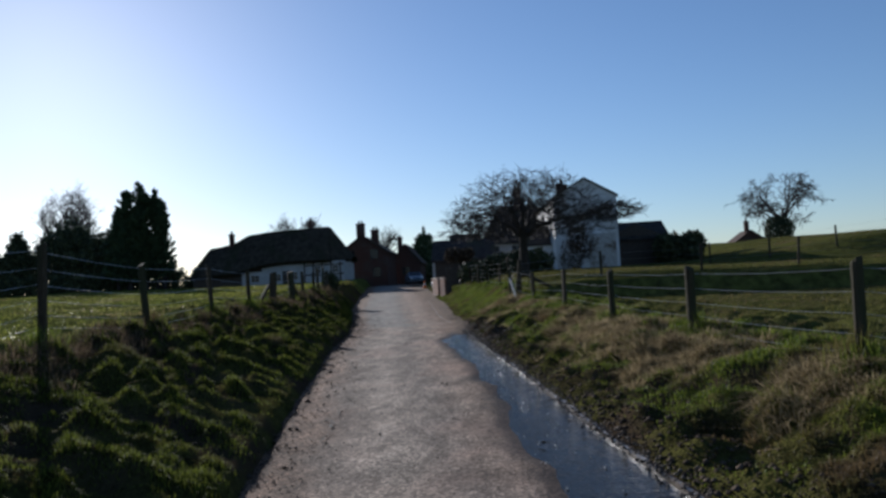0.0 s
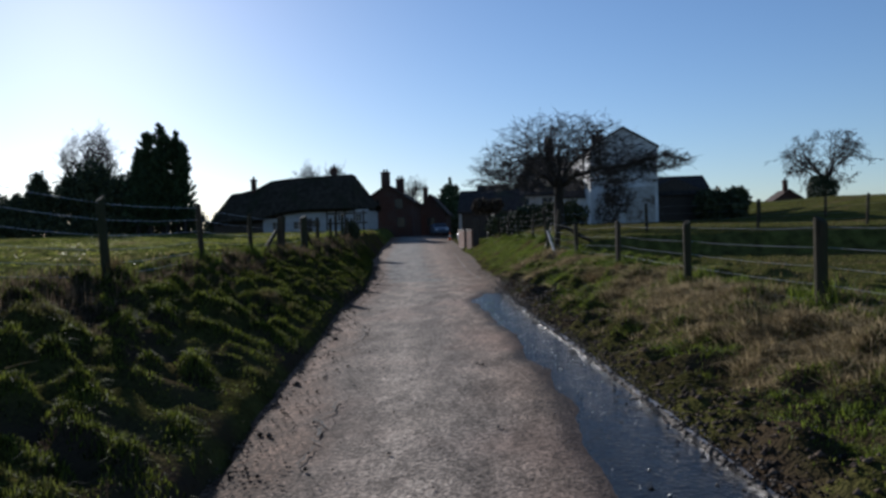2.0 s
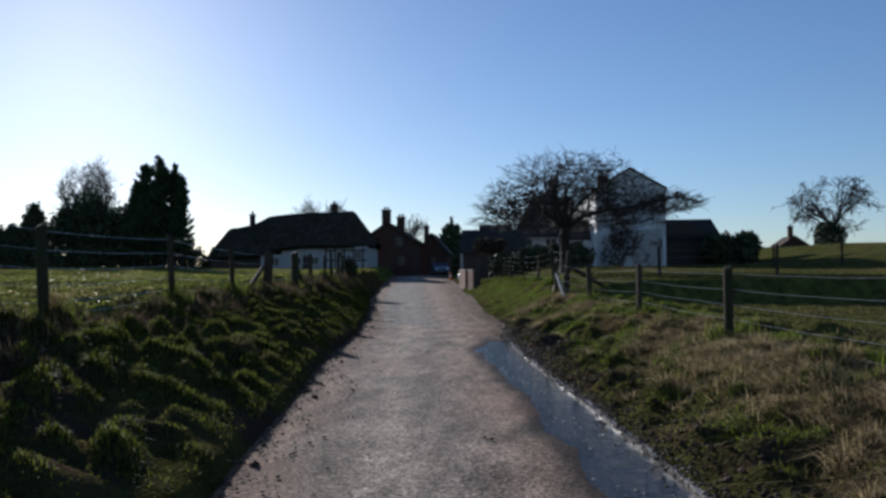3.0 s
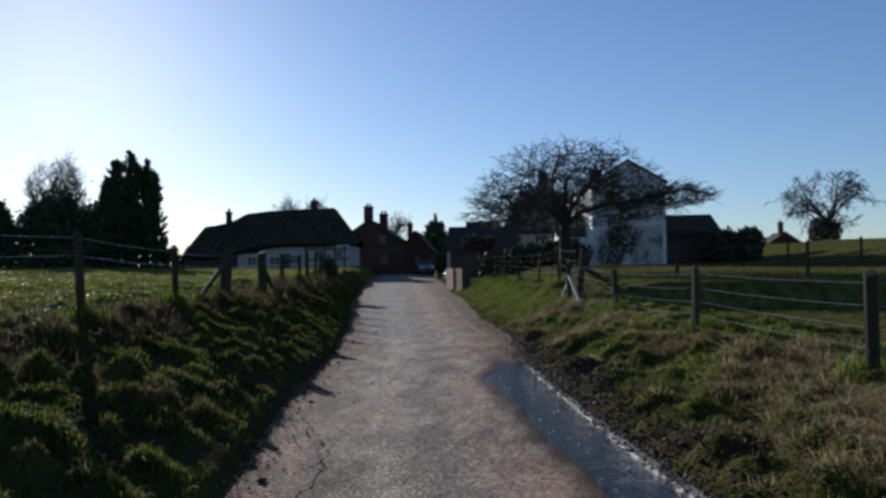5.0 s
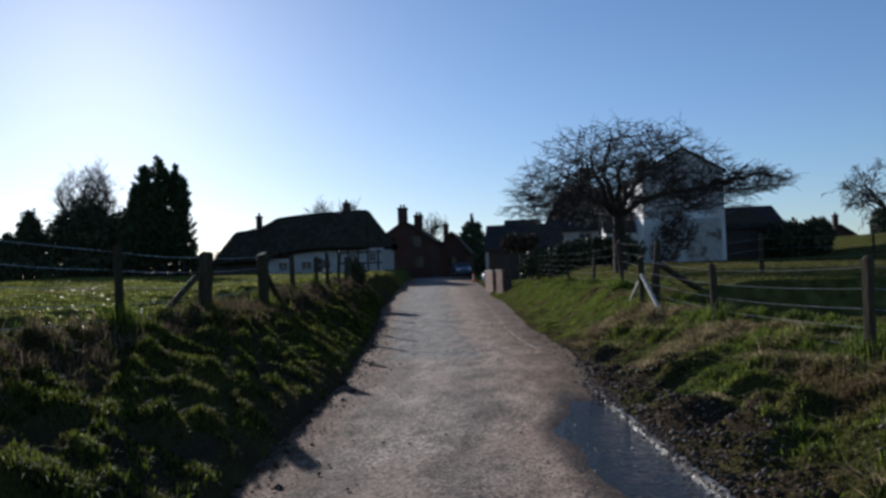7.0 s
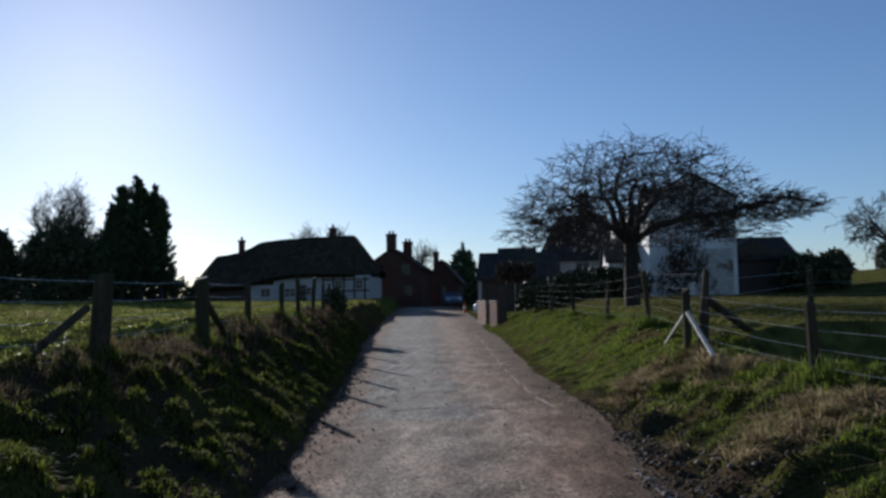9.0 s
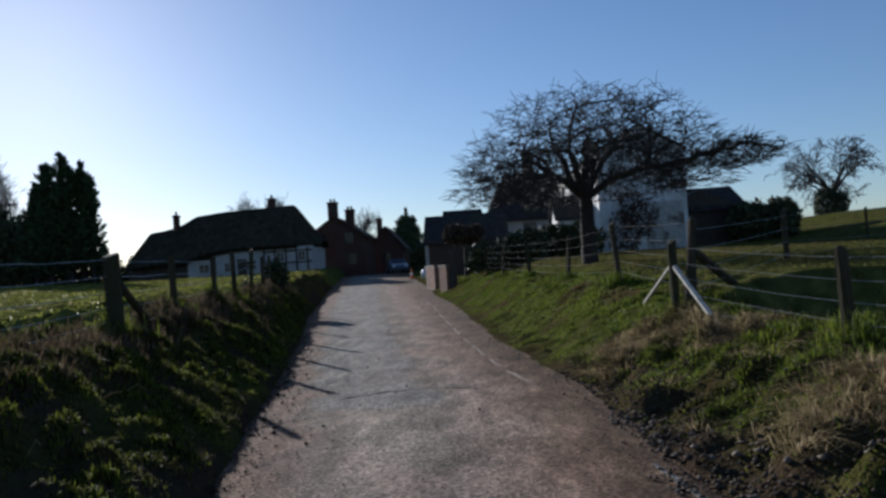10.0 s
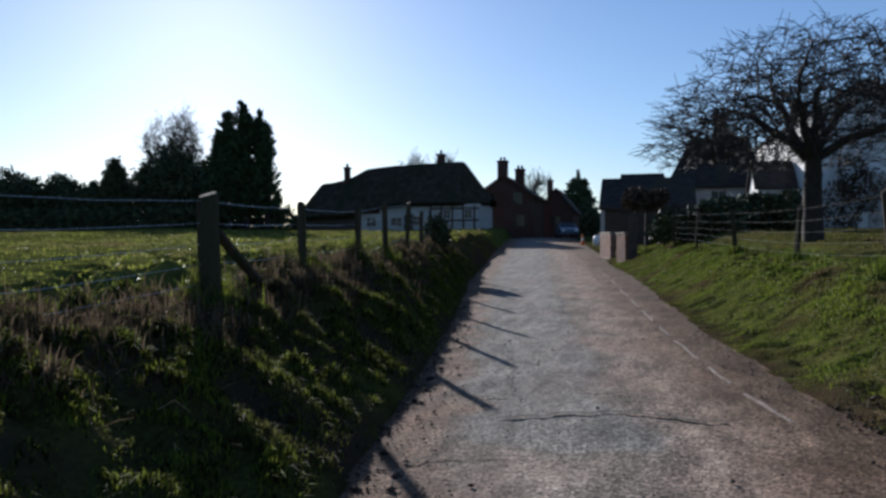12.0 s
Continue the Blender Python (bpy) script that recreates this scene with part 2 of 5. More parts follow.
def turf_material():
    """Bare earth that gives way to close turf where the attribute says so."""
    m = M_SOIL.copy()
    m.name = "earth_and_turf"
    N, L = m.node_tree.nodes, m.node_tree.links
    b = N["Principled BSDF"]
    old = b.inputs["Base Color"].links[0].from_socket
    geo = N.new("ShaderNodeNewGeometry")
    n = N.new("ShaderNodeTexNoise")
    n.inputs["Scale"].default_value, n.inputs["Detail"].default_value = 3.5, 7
    L.new(geo.outputs["Position"], n.inputs["Vector"])
    ramp = N.new("ShaderNodeValToRGB")
    e = ramp.color_ramp.elements
    e[0].position, e[0].color = 0.3, (0.034, 0.036, 0.012, 1)
    e[1].position, e[1].color = 0.7, (0.14, 0.15, 0.038, 1)
    L.new(n.outputs[0], ramp.inputs[0])
    at = N.new("ShaderNodeAttribute")
    at.attribute_name = "turf"
    mix = N.new("ShaderNodeMix")
    mix.data_type = "RGBA"
    L.new(at.outputs["Fac"], mix.inputs["Factor"])
    L.new(old, mix.inputs["A"])
    L.new(ramp.outputs[0], mix.inputs["B"])
    L.new(mix.outputs["Result"], b.inputs["Base Color"])
    return m


M_TURF = turf_material()


# ---- helpers for meshes ----
def mesh_data(name, verts, faces, mat, smooth=False):
    me = bpy.data.meshes.new(name)
    me.from_pydata([tuple(v) for v in verts], [], [tuple(f) for f in faces])
    me.materials.append(mat)
    if smooth:
        me.polygons.foreach_set("use_smooth", [True] * len(me.polygons))
    me.update()
    return me


def array_mesh(name, V, F, mat, smooth=False):
    """A mesh from numpy arrays; F has one row per face, all of the same size."""
    me = bpy.data.meshes.new(name)
    k = F.shape[1]
    me.vertices.add(len(V))
    me.vertices.foreach_set("co", V.astype(np.float32).ravel())
    me.loops.add(F.size)
    me.loops.foreach_set("vertex_index", F.astype(np.int32).ravel())
    me.polygons.add(len(F))
    me.polygons.foreach_set("loop_start", np.arange(0, F.size, k, dtype=np.int32))
    if smooth:
        me.polygons.foreach_set("use_smooth", np.ones(len(F), dtype=bool))
    me.materials.append(mat)
    me.update(calc_edges=True)
    me.validate()
    return me


def child(name, me, parent, label="", m=None):
    ob = new(name, me)
    ob.parent = parent
    if m is not None:
        ob.matrix_basis = m
    return tagged(ob, label)


def part(name, bm, mat, parent, label="", m=None):
    me = bpy.data.meshes.new(name)
    bm.to_mesh(me)
    bm.free()
    me.materials.append(mat)
    return child(name, me, parent, label, m)


def base(name, x, y, z, label, category, group="", kind="", rz=0.0):
    group = group or {"evergreen_tree": "trees in the field boundary", "bare_tree": "bare winter trees", "hedge": "dark hedges", "brick_wall": "low brick walls"}.get(name, "")
    e = new(name)
    e.matrix_basis = pose(x, y, z, 0, 0, rz)
    e.empty_display_size = 0.2
    return tagged(e, label, category, group, kind)


def box(x0, y0, z0, x1, y1, z1, bevel=0.0, bm=None):
    own = bm or bmesh.new()
    r = bmesh.ops.create_cube(own, size=1.0, matrix=Matrix.Translation(((x0 + x1) / 2, (y0 + y1) / 2, (z0 + z1) / 2)) @ Matrix.Diagonal((x1 - x0, y1 - y0, z1 - z0, 1)))
    if bevel:
        es = {e for v in r["verts"] for e in v.link_edges}
        bmesh.ops.bevel(own, geom=list(es), offset=bevel, segments=1, affect="EDGES")
    return own


def poly(verts, faces):
    bm = bmesh.new()
    vs = [bm.verts.new(v) for v in verts]
    for f in faces:
        bm.faces.new([vs[i] for i in f])
    bmesh.ops.recalc_face_normals(bm, faces=bm.faces)
    return bm


TABLE = np.random.RandomState(5).rand(256, 256)


def vnoise(x, y, scale, seed=0):
    """Smooth value noise, -1 to 1, with features of about the given size."""
    x, y = np.asarray(x, float) / scale + 37.3 * seed, np.asarray(y, float) / scale + 11.7 * seed
    i, j = np.floor(x).astype(int), np.floor(y).astype(int)
    u, v = x - i, y - j
    u, v = u * u * (3 - 2 * u), v * v * (3 - 2 * v)
    g = lambda a, b: TABLE[a % 256, b % 256]
    return 2 * ((g(i, j) * (1 - u) + g(i + 1, j) * u) * (1 - v) + (g(i, j + 1) * (1 - u) + g(i + 1, j + 1) * u) * v) - 1


def sstep(a, b, x):
    t = np.clip((x - a) / (b - a), 0, 1)
    return t * t * (3 - 2 * t)


# ---- lie of the land ----
def road_z(y):
    return np.interp(y, [-60, -5, 0, 18, 30, 50, 95, 160, 3000], [-1.6, -0.6, -0.5, -0.08, 0.02, 0.42, 1.8, 2.6, 2.6])


def road_l(y):
    return np.interp(y, [-60, 0, 4.8, 7.4, 12, 15.3, 19.7, 22, 25, 28, 37, 40, 60, 95, 130, 3000], [9, 0.85, -0.05, -0.5, -1.2, -1.75, -2.2, -2.65, -3.14, -3.7, -5.4, -6.05, -9.3, -14.6, -16, -16])


def road_r(y):
    return np.interp(y, [-60, 0, 4.6, 7.5, 11.5, 13, 19.5, 23.5, 25, 29.6, 43, 50, 60, 95, 130, 3000], [13, 3.9, 3.05, 2.6, 2.05, 1.77, 0.87, 0.7, 0.38, -0.2, -1.6, -2.6, -3.7, -8.4, -10, -10])


def fence_l(y):
    return np.interp(y, [-8, 7.6, 10.8, 14.7, 17.8, 20.35, 23.8, 29.3, 60], [-1.4, -3.25, -3.54, -3.96, -4.2, -4.4, -4.76, -5.4, -10.6])


def fence_r(y):
    return np.interp(y, [-8, 5.5, 9, 12.9, 17, 20.9, 24.3, 28.6, 33, 38, 43, 47, 60], [6.9, 4.75, 4.25, 3.7, 3.18, 2.62, 2.05, 2.05, 1.55, 0.95, 0.28, -0.29, -2.2])


def ground_z(x, y, rough=True):
    x, y = np.asarray(x, float), np.asarray(y, float)
    rz = road_z(y)
    dl, dr = road_l(y) - x, x - road_r(y)
    far = sstep(70, 130, y)
    # left bank up to the fence, then the field
    wl = np.maximum(road_l(y) - fence_l(y), 0.8)
    topl = np.interp(y, [-8, 10.8, 14.7, 17.8, 23.8, 27, 60, 90], [0.72, 0.76, 0.76, 0.84, 0.84, 0.98, 1.0, 0.9])
    bank = 0.12 * sstep(0.0, 0.14, dl) + (topl - 0.12) * np.clip((dl - 0.1) / (wl - 0.1), 0, 1)
    left = rz + bank + 0.012 * np.clip(dl - wl, 0, 30)
    # right bank, field and mound
    wr = np.maximum(fence_r(y) - road_r(y), 0.8)
    topr = np.interp(y, [-8, 9, 12.7, 16.8, 20.7, 24.2, 28.6, 47, 60], [0.5, 0.44, 0.38, 0.48, 0.5, 0.52, 0.9, 0.75, 0.5])
    rise = topr * sstep(0.05, 1.0, np.clip(dr / wr, 0, 1))
    flat = np.interp(y, [-8, 12, 20, 25.7, 26.2, 31, 54, 95, 160], [0.0, 0.2, 0.34, 0.34, 1.02, 1.15, 1.9, 3.1, 3.3])
    right = rz + rise
    w = sstep(0.2, 2.6, dr - wr)
    right = right * (1 - w) + np.maximum(flat, rz) * w
    right = right + 1.3 * sstep(12.5, 23, x) * sstep(39.5, 45, y) + 0.3 * sstep(6, 14, x) * sstep(8, 2, y)
    z = np.where(dl > 0, left, np.where(dr > 0, right, rz - 0.12))
    out = np.where(dl > 0, dl, dr)
    if rough:
        side = sstep(0.02, np.where(dl > 0, 0.7, 0.3), out)
        lump = 0.19 * np.clip(np.abs(vnoise(x + 0.4 * y, y, 0.34, 1)) - 0.08, 0, 1) + 0.075 * vnoise(x, y, 0.2, 2) + 0.07 * vnoise(x, y, 1.3, 3)
        lump = lump * np.where(dl > 0, 1.15, np.where(y > 24, 0.5, 1.0)) * (1 - 0.6 * sstep(2.5, 6, out))
        z = z + side * lump + 0.15 * sstep(6, 20, out) * vnoise(x, y, 9, 4)
    return z


def gz(x, y):
    return float(ground_z(np.array([x]), np.array([y]))[0])


def axis(stops):
    out = [stops[0][0]]
    for (a, step), (b, _) in zip(stops, stops[1:]):
        n = max(1, round((b - a) / step))
        out += [a + (b - a) * (i + 1) / n for i in range(n)]
    return np.array(out)


gy = axis([(-800, 80), (-60, 6), (-7, 0.11), (34, 0.4), (70, 2), (150, 15), (400, 150), (3000, 1)])
gu = axis([(-3000, 300), (-200, 20), (-80, 4), (-20, 0.5), (-6, 0.08), (6, 0.5), (24, 3), (90, 20), (200, 300), (3000, 1)])
centre = (road_l(gy) + road_r(gy)) / 2
GX = centre[:, None] + gu[None, :]
GY = np.repeat(gy[:, None], len(gu), 1)
GZ = ground_z(GX, GY)
nu = len(gu)
idx = np.arange(len(gy) * nu).reshape(len(gy), nu)
GF = np.stack([idx[:-1, :-1].ravel(), idx[:-1, 1:].ravel(), idx[1:, 1:].ravel(), idx[1:, :-1].ravel()], 1)
ground = new("ground", array_mesh("ground", np.stack([GX.ravel(), GY.ravel(), GZ.ravel()], 1), GF, M_TURF, True))
TURF = np.maximum(sstep(-0.3, 0.8, fence_l(GY) - GX), 0.6 * sstep(-0.1, 1.2, GX - fence_r(GY)))
TURF = np.maximum(TURF, 0.75 * sstep(23.5, 26, GY) * sstep(0.1, 0.6, GX - road_r(GY)))
turf = ground.data.attributes.new("turf", "FLOAT", "POINT")
turf.data.foreach_set("value", np.clip(TURF, 0, 1).ravel().astype(np.float32))
tagged(ground, "rough green turf and bare earth on banks beside the lane", "ground", kind="structure")


def strip(name, y0, y1, step, xa, xb, lift, mat, cols, wob=0.0, crown=0.0, seed=0):
    """A sheet along the lane between two edge functions."""
    ys = np.arange(y0, y1 + step / 2, step)
    k = np.linspace(0, 1, cols)
    A = xa(ys) + wob * vnoise(ys, ys * 0, 0.5, seed + 20) + wob * 0.6 * vnoise(ys, ys * 0, 0.19, seed + 21)
    B = xb(ys) + wob * vnoise(ys, ys * 0, 0.6, seed + 22) + wob * 0.6 * vnoise(ys, ys * 0, 0.21, seed + 23)
    X = A[:, None] * (1 - k) + B[:, None] * k
    Y = np.repeat(ys[:, None], cols, 1)
    Z = road_z(Y) + lift + crown * (1 - (2 * k - 1) ** 2)[None, :]
    i = np.arange(len(ys) * cols).reshape(len(ys), cols)
    F = np.stack([i[:-1, :-1].ravel(), i[:-1, 1:].ravel(), i[1:, 1:].ravel(), i[1:, :-1].ravel()], 1)
    return X, Y, Z, F


COLS = 41
X, Y, Z, F = strip("road", -40, 140, 0.12, lambda y: road_l(y) - 0.05, lambda y: road_r(y) + 0.1, 0.0, M_ROAD, COLS, 0.07)
PUD_Y = [-30, 0, 4.7, 6.5, 10, 12, 14.3, 16.5, 17.6]
PUD_X = [9.0, 2.85, 2.15, 1.9, 1.52, 1.32, 0.86, 0.44, 0.6]
RAGGED = 0.1 * vnoise(X, Y, 0.9, 41) + 0.05 * vnoise(X, Y, 0.25, 42)
TO_WATER = X - np.interp(Y, PUD_Y, PUD_X) + RAGGED
ALONG = sstep(18.3, 17.3, Y + 0.3 * vnoise(X, Y, 0.4, 43))
Z = Z + 0.008 * vnoise(X, Y, 0.8, 6) + 0.003 * vnoise(X, Y, 0.12, 7) - 0.05 * sstep(-0.2, 0.3, TO_WATER) * ALONG
road = new("road", array_mesh("road", np.stack([X.ravel(), Y.ravel(), Z.ravel()], 1), F, M_LANE, True))
across = road.data.attributes.new("across", "FLOAT", "POINT")
wet = road.data.attributes.new("wet", "FLOAT", "POINT")
wet.data.foreach_set("value", (sstep(-0.3, 0.02, TO_WATER) * sstep(19.6, 17.8, Y + 0.3 * vnoise(X, Y, 0.4, 43))).ravel().astype(np.float32))
across.data.foreach_set("value", np.tile(np.linspace(0, 1, COLS), len(X)).astype(np.float32))
AK = np.tile(np.linspace(0, 1, COLS), (len(X), 1)) + 0.06 * vnoise(X, Y, 0.7, 31) + 0.03 * vnoise(X, Y, 0.2, 32)
strip_mask = sstep(0.13, 0.2, AK) * sstep(0.54, 0.46, AK) * sstep(22.5, 23.0, Y + 0.35 * vnoise(X, Y, 0.5, 33))
greyer = road.data.attributes.new("greyer", "FLOAT", "POINT")
greyer.data.foreach_set("value", strip_mask.ravel().astype(np.float32))
tagged(road, "worn grey-brown tarmac country lane with gritty broken edges", "road", kind="structure")
X, Y, Z, F = strip("water", -30, 18.5, 0.1, lambda y: np.interp(y, PUD_Y, PUD_X) - 0.3, lambda y: road_r(y) - 0.12, -0.024, M_WATER, 9, 0.02, seed=3)
water = new("water", array_mesh("water", np.stack([X.ravel(), Y.ravel(), Z.ravel()], 1), F, M_WATER, True))
tagged(water, "shallow running water along the edge of the lane", "water", kind="structure")


# ---- fences ----
rnd = random.Random(4)


def post_mesh(name, radius, height, mat=None, sides=9):
    """A split round post with a slanted, worn top."""
    V, F = [], []
    rings = [-0.35, 0.0, 0.35 * height, 0.7 * height, height - 0.02, height]
    jit = [rnd.uniform(0.88, 1.12) for _ in range(sides)]
    for k, z in enumerate(rings):
        s = 1.0 if k < 5 else 0.8
        for i in range(sides):
            a = 2 * math.pi * i / sides
            r = radius * jit[i] * s * rnd.uniform(0.96, 1.04)
            V.append((r * math.cos(a), r * math.sin(a), z + (0.025 * math.cos(a) if k >= 4 else 0)))
    for k in range(len(rings) - 1):
        for i in range(sides):
            j = (i + 1) % sides
            F.append((k * sides + i, k * sides + j, (k + 1) * sides + j, (k + 1) * sides + i))
    F.append(tuple(range((len(rings) - 1) * sides, len(rings) * sides)))
    return mesh_data(name, V, F, mat or M_POST)


def tube(points, radius, sides=4):
    """Vertices and faces of a tube along points; radius: a number or one for each point."""
    pts = [Vector(p) for p in points]
    V, F = [], []
    for i, p in enumerate(pts):
        d = (pts[min(i + 1, len(pts) - 1)] - pts[max(i - 1, 0)]).normalized()
        a = d.cross(Vector((0.31, 0.2, 0.93))).normalized()
        b = d.cross(a)
        r = radius[i] if isinstance(radius, (list, tuple)) else radius
        for k in range(sides):
            t = 2 * math.pi * k / sides
            V.append(p + (a * math.cos(t) + b * math.sin(t)) * r)
    for i in range(len(pts) - 1):
        for k in range(sides):
            j = (k + 1) % sides
            F.append((i * sides + k, i * sides + j, (i + 1) * sides + j, (i + 1) * sides + k))
    return V, F


def wire(fence, tops, drop, radius=0.0021, sag=0.02, barbs=False):
    """One strand from post to post, hung a given way below the tops."""
    pts = []
    for a, b in zip(tops, tops[1:]):
        for k in range(6):
            t = k / 6
            p = Vector(a).lerp(Vector(b), t)
            p.z -= drop + sag * 4 * t * (1 - t) * rnd.uniform(0.7, 1.2)
            pts.append(p)
    pts.append(Vector(tops[-1]) - Vector((0, 0, drop)))
    V, F = tube(pts, radius, 4)
    if barbs:
        for a, b in zip(pts, pts[1:]):
            for k in range(max(1, round((b - a).length / 0.14))):
                c = a.lerp(b, (k + rnd.random() * 0.4) / max(1, round((b - a).length / 0.14)))
                o = len(V)
                r = rnd.uniform(0.006, 0.011)
                V += [c + Vector(q) * r for q in ((1, 0.3, 0.2), (-0.4, 0.2, 1), (-0.7, -0.3, -0.6), (0.2, -0.9, -0.1), (0.1, 0.9, 0.1))]
                F += [(o, o + 1, o + 4), (o + 1, o + 2, o + 4), (o + 2, o, o + 4), (o + 1, o, o + 3), (o + 2, o + 1, o + 3), (o, o + 2, o + 3)]
    return child("wire", mesh_data("wire", V, F, M_WIRE), fence)


POSTS = [post_mesh("post", 0.055, 1.15), post_mesh("post", 0.06, 1.15), post_mesh("post", 0.05, 1.15)]
THICK = post_mesh("post", 0.1, 1.2)


def fence(label, posts, drops, thick=(), lean=3.0, group="wire fences", side=(0.05, 0.0), barbed=False):
    """posts: x, y, top; each post stands on the ground and reaches the given top."""
    x, y, _ = posts[0]
    f = base("fence", x, y, gz(x, y), label, "fence", group)
    inv = f.matrix_basis.inverted()
    tops = []
    for i, (px, py, pz) in enumerate(posts):
        me = THICK if i in thick else rnd.choice(POSTS)
        h = 1.2 if i in thick else 1.15
        m = inv @ pose(px, py, pz - h, rnd.uniform(-lean, lean), rnd.uniform(-lean, lean), rnd.uniform(0, 360))
        child("post", me, f, m=m)
        tops.append(inv @ Vector((px + side[0], py + side[1], pz)))
    for d in drops:
        wire(f, tops, d, barbs=barbed)
    return f, inv


def strut(f, inv, a, b, radius, mat=None, label="", name="brace"):
    V, F = tube([inv @ Vector(a), inv @ Vector(b)], radius, 6)
    F += [tuple(range(6)), tuple(range(6, 12))]
    return child(name, mesh_data(name, V, F, mat or M_POST), f, label)


LEFT = [(-2.2, -2.4, 0.98), (-2.55, 1.0, 1.2), (-2.95, 4.3, 1.5), (-3.38, 7.7, 1.74), (-3.54, 10.8, 1.61), (-3.96, 14.7, 1.72), (-4.2, 17.8, 1.67), (-4.4, 20.35, 1.68), (-4.76, 23.8, 1.8), (-5.12, 26.6, 1.85), (-5.4, 29.3, 1.91)]
for k in range(5):
    y = 32.1 + 2.9 * k
    LEFT.append((float(fence_l(y)), y, gz(float(fence_l(y)), y) + 0.95))
lf, li = fence("old wooden posts with barbed wire along the field bank", LEFT, (0.06, 0.26, 0.45, 0.63, 0.8, 0.94), thick=(7, 8), side=(-0.06, 0), barbed=True)
strut(lf, li, (-4.42, 20.2, 1.35), (-4.35, 18.9, 0.8), 0.045)
strut(lf, li, (-4.78, 23.95, 1.45), (-4.9, 25.2, 0.82), 0.05)

RIGHT = [(6.0, -2.6, 0.7), (5.45, 1.0, 0.86), (4.75, 5.55, 1.04), (4.25, 9.3, 1.08), (3.7, 12.9, 1.15), (3.18, 17.0, 1.26), (2.63, 20.9, 1.29), (2.0, 24.25, 1.52)]
rf, ri = fence("weathered posts with slack wire beside the rough verge", RIGHT, (0.08, 0.27, 0.45, 0.62, 0.78), lean=1.5, side=(0.055, 0))
strut(rf, ri, (2.0, 24.15, 1.2), (2.22, 22.85, 0.4), 0.03, M_BRACE, "pale silvered brace")
TRACK = [(2.2, 24.5, 1.8), (2.05, 28.6, 2.0), (1.57, 33, 1.98), (1.0, 38, 2.1), (0.3, 43, 2.25), (-0.25, 47, 2.35)]
tf, ti = fence("leaning posts with sagging wire along the grass verge", TRACK, (0.06, 0.27, 0.47, 0.66, 0.84), lean=6, side=(0.0, 0))
strut(tf, ti, (2.1, 24.5, 1.3), (1.95, 26.0, 0.7), 0.024, M_BRACE)
CROSS = [(2.3, 24.6, 1.75), (5.5, 30.2, 2.1), (9.4, 31, 2.17), (13.1, 31.2, 2.27), (17.5, 31.5, 2.4)]
cf, ci = fence("field fence of thin posts and plain wire", CROSS, (0.1, 0.35, 0.6, 0.82))
strut(cf, ci, (2.35, 24.7, 1.4), (3.4, 26.5, 0.85), 0.06)
RIDGE = [(12.4, 42, 0), (15.5, 42.3, 0), (19.0, 42.6, 0), (22.6, 43, 0), (26.5, 43.2, 0)]
RIDGE = [(x, y, gz(x, y) + 1.1) for x, y, _ in RIDGE]
fence("thin fence along the crest of the grassy mound", RIDGE, (0.1, 0.4, 0.7))


# ---- buildings ----
def local(bm, m):
    bmesh.ops.transform(bm, matrix=m, verts=bm.verts)
    return bm


def gable_roof(x0, x1, y0, y1, ze, zr, over=0.35, thick=0.18, hip0=0.0, hip1=0.0):
    """A roof with its ridge along y at the middle of x0..x1, as a closed shell."""
    xm = (x0 + x1) / 2
    V, F = [], []
    k = (zr - ze) / (xm - x0)
    for dz in (0, thick):
        V += [(x0 - over, y0 - over, ze - k * over + dz), (x1 + over, y0 - over, ze - k * over + dz), (x1 + over, y1 + over, ze - k * over + dz), (x0 - over, y1 + over, ze - k * over + dz),
              (xm, y0 - over + hip0, zr + dz), (xm, y1 + over - hip1, zr + dz)]
    for o, flip in ((0, False), (6, True)):
        for f in ((0, 4, 5, 3), (1, 2, 5, 4), *(((0, 1, 4),) if hip0 else ()), *(((2, 3, 5),) if hip1 else ())):
            F.append(tuple(i + o for i in (f[::-1] if flip else f)))
    rim = [0, 1, 2, 3] if hip0 and hip1 else None
    if rim:
        F += [(a, b, b + 6, a + 6) for a, b in zip(rim, rim[1:] + rim[:1])]
    else:
        F += [(0, 3, 9, 6), (1, 2, 8, 7)]
        F += [(0, 1, 7, 6)] if hip0 else [(0, 4, 10, 6), (4, 1, 7, 10)]
        F += [(2, 3, 9, 8)] if hip1 else [(3, 5, 11, 9), (5, 2, 8, 11)]
    return poly(V, F)


def gable_walls(x0, x1, y0, y1, z0, ze, zr, gables=True):
    xm = (x0 + x1) / 2
    V = [(x0, y0, z0), (x1, y0, z0), (x1, y1, z0), (x0, y1, z0), (x0, y0, ze), (x1, y0, ze), (x1, y1, ze), (x0, y1, ze)]
    F = [(1, 2, 6, 5), (3, 0, 4, 7), (0, 3, 2, 1)]
    if gables:
        V += [(xm, y0, zr), (xm, y1, zr)]
        F += [(0, 1, 5, 8, 4), (2, 3, 7, 9, 6), (4, 8, 9, 7), (5, 6, 9, 8)]
    else:
        F += [(0, 1, 5, 4), (2, 3, 7, 6), (4, 5, 6, 7)]
    return poly(V, F)


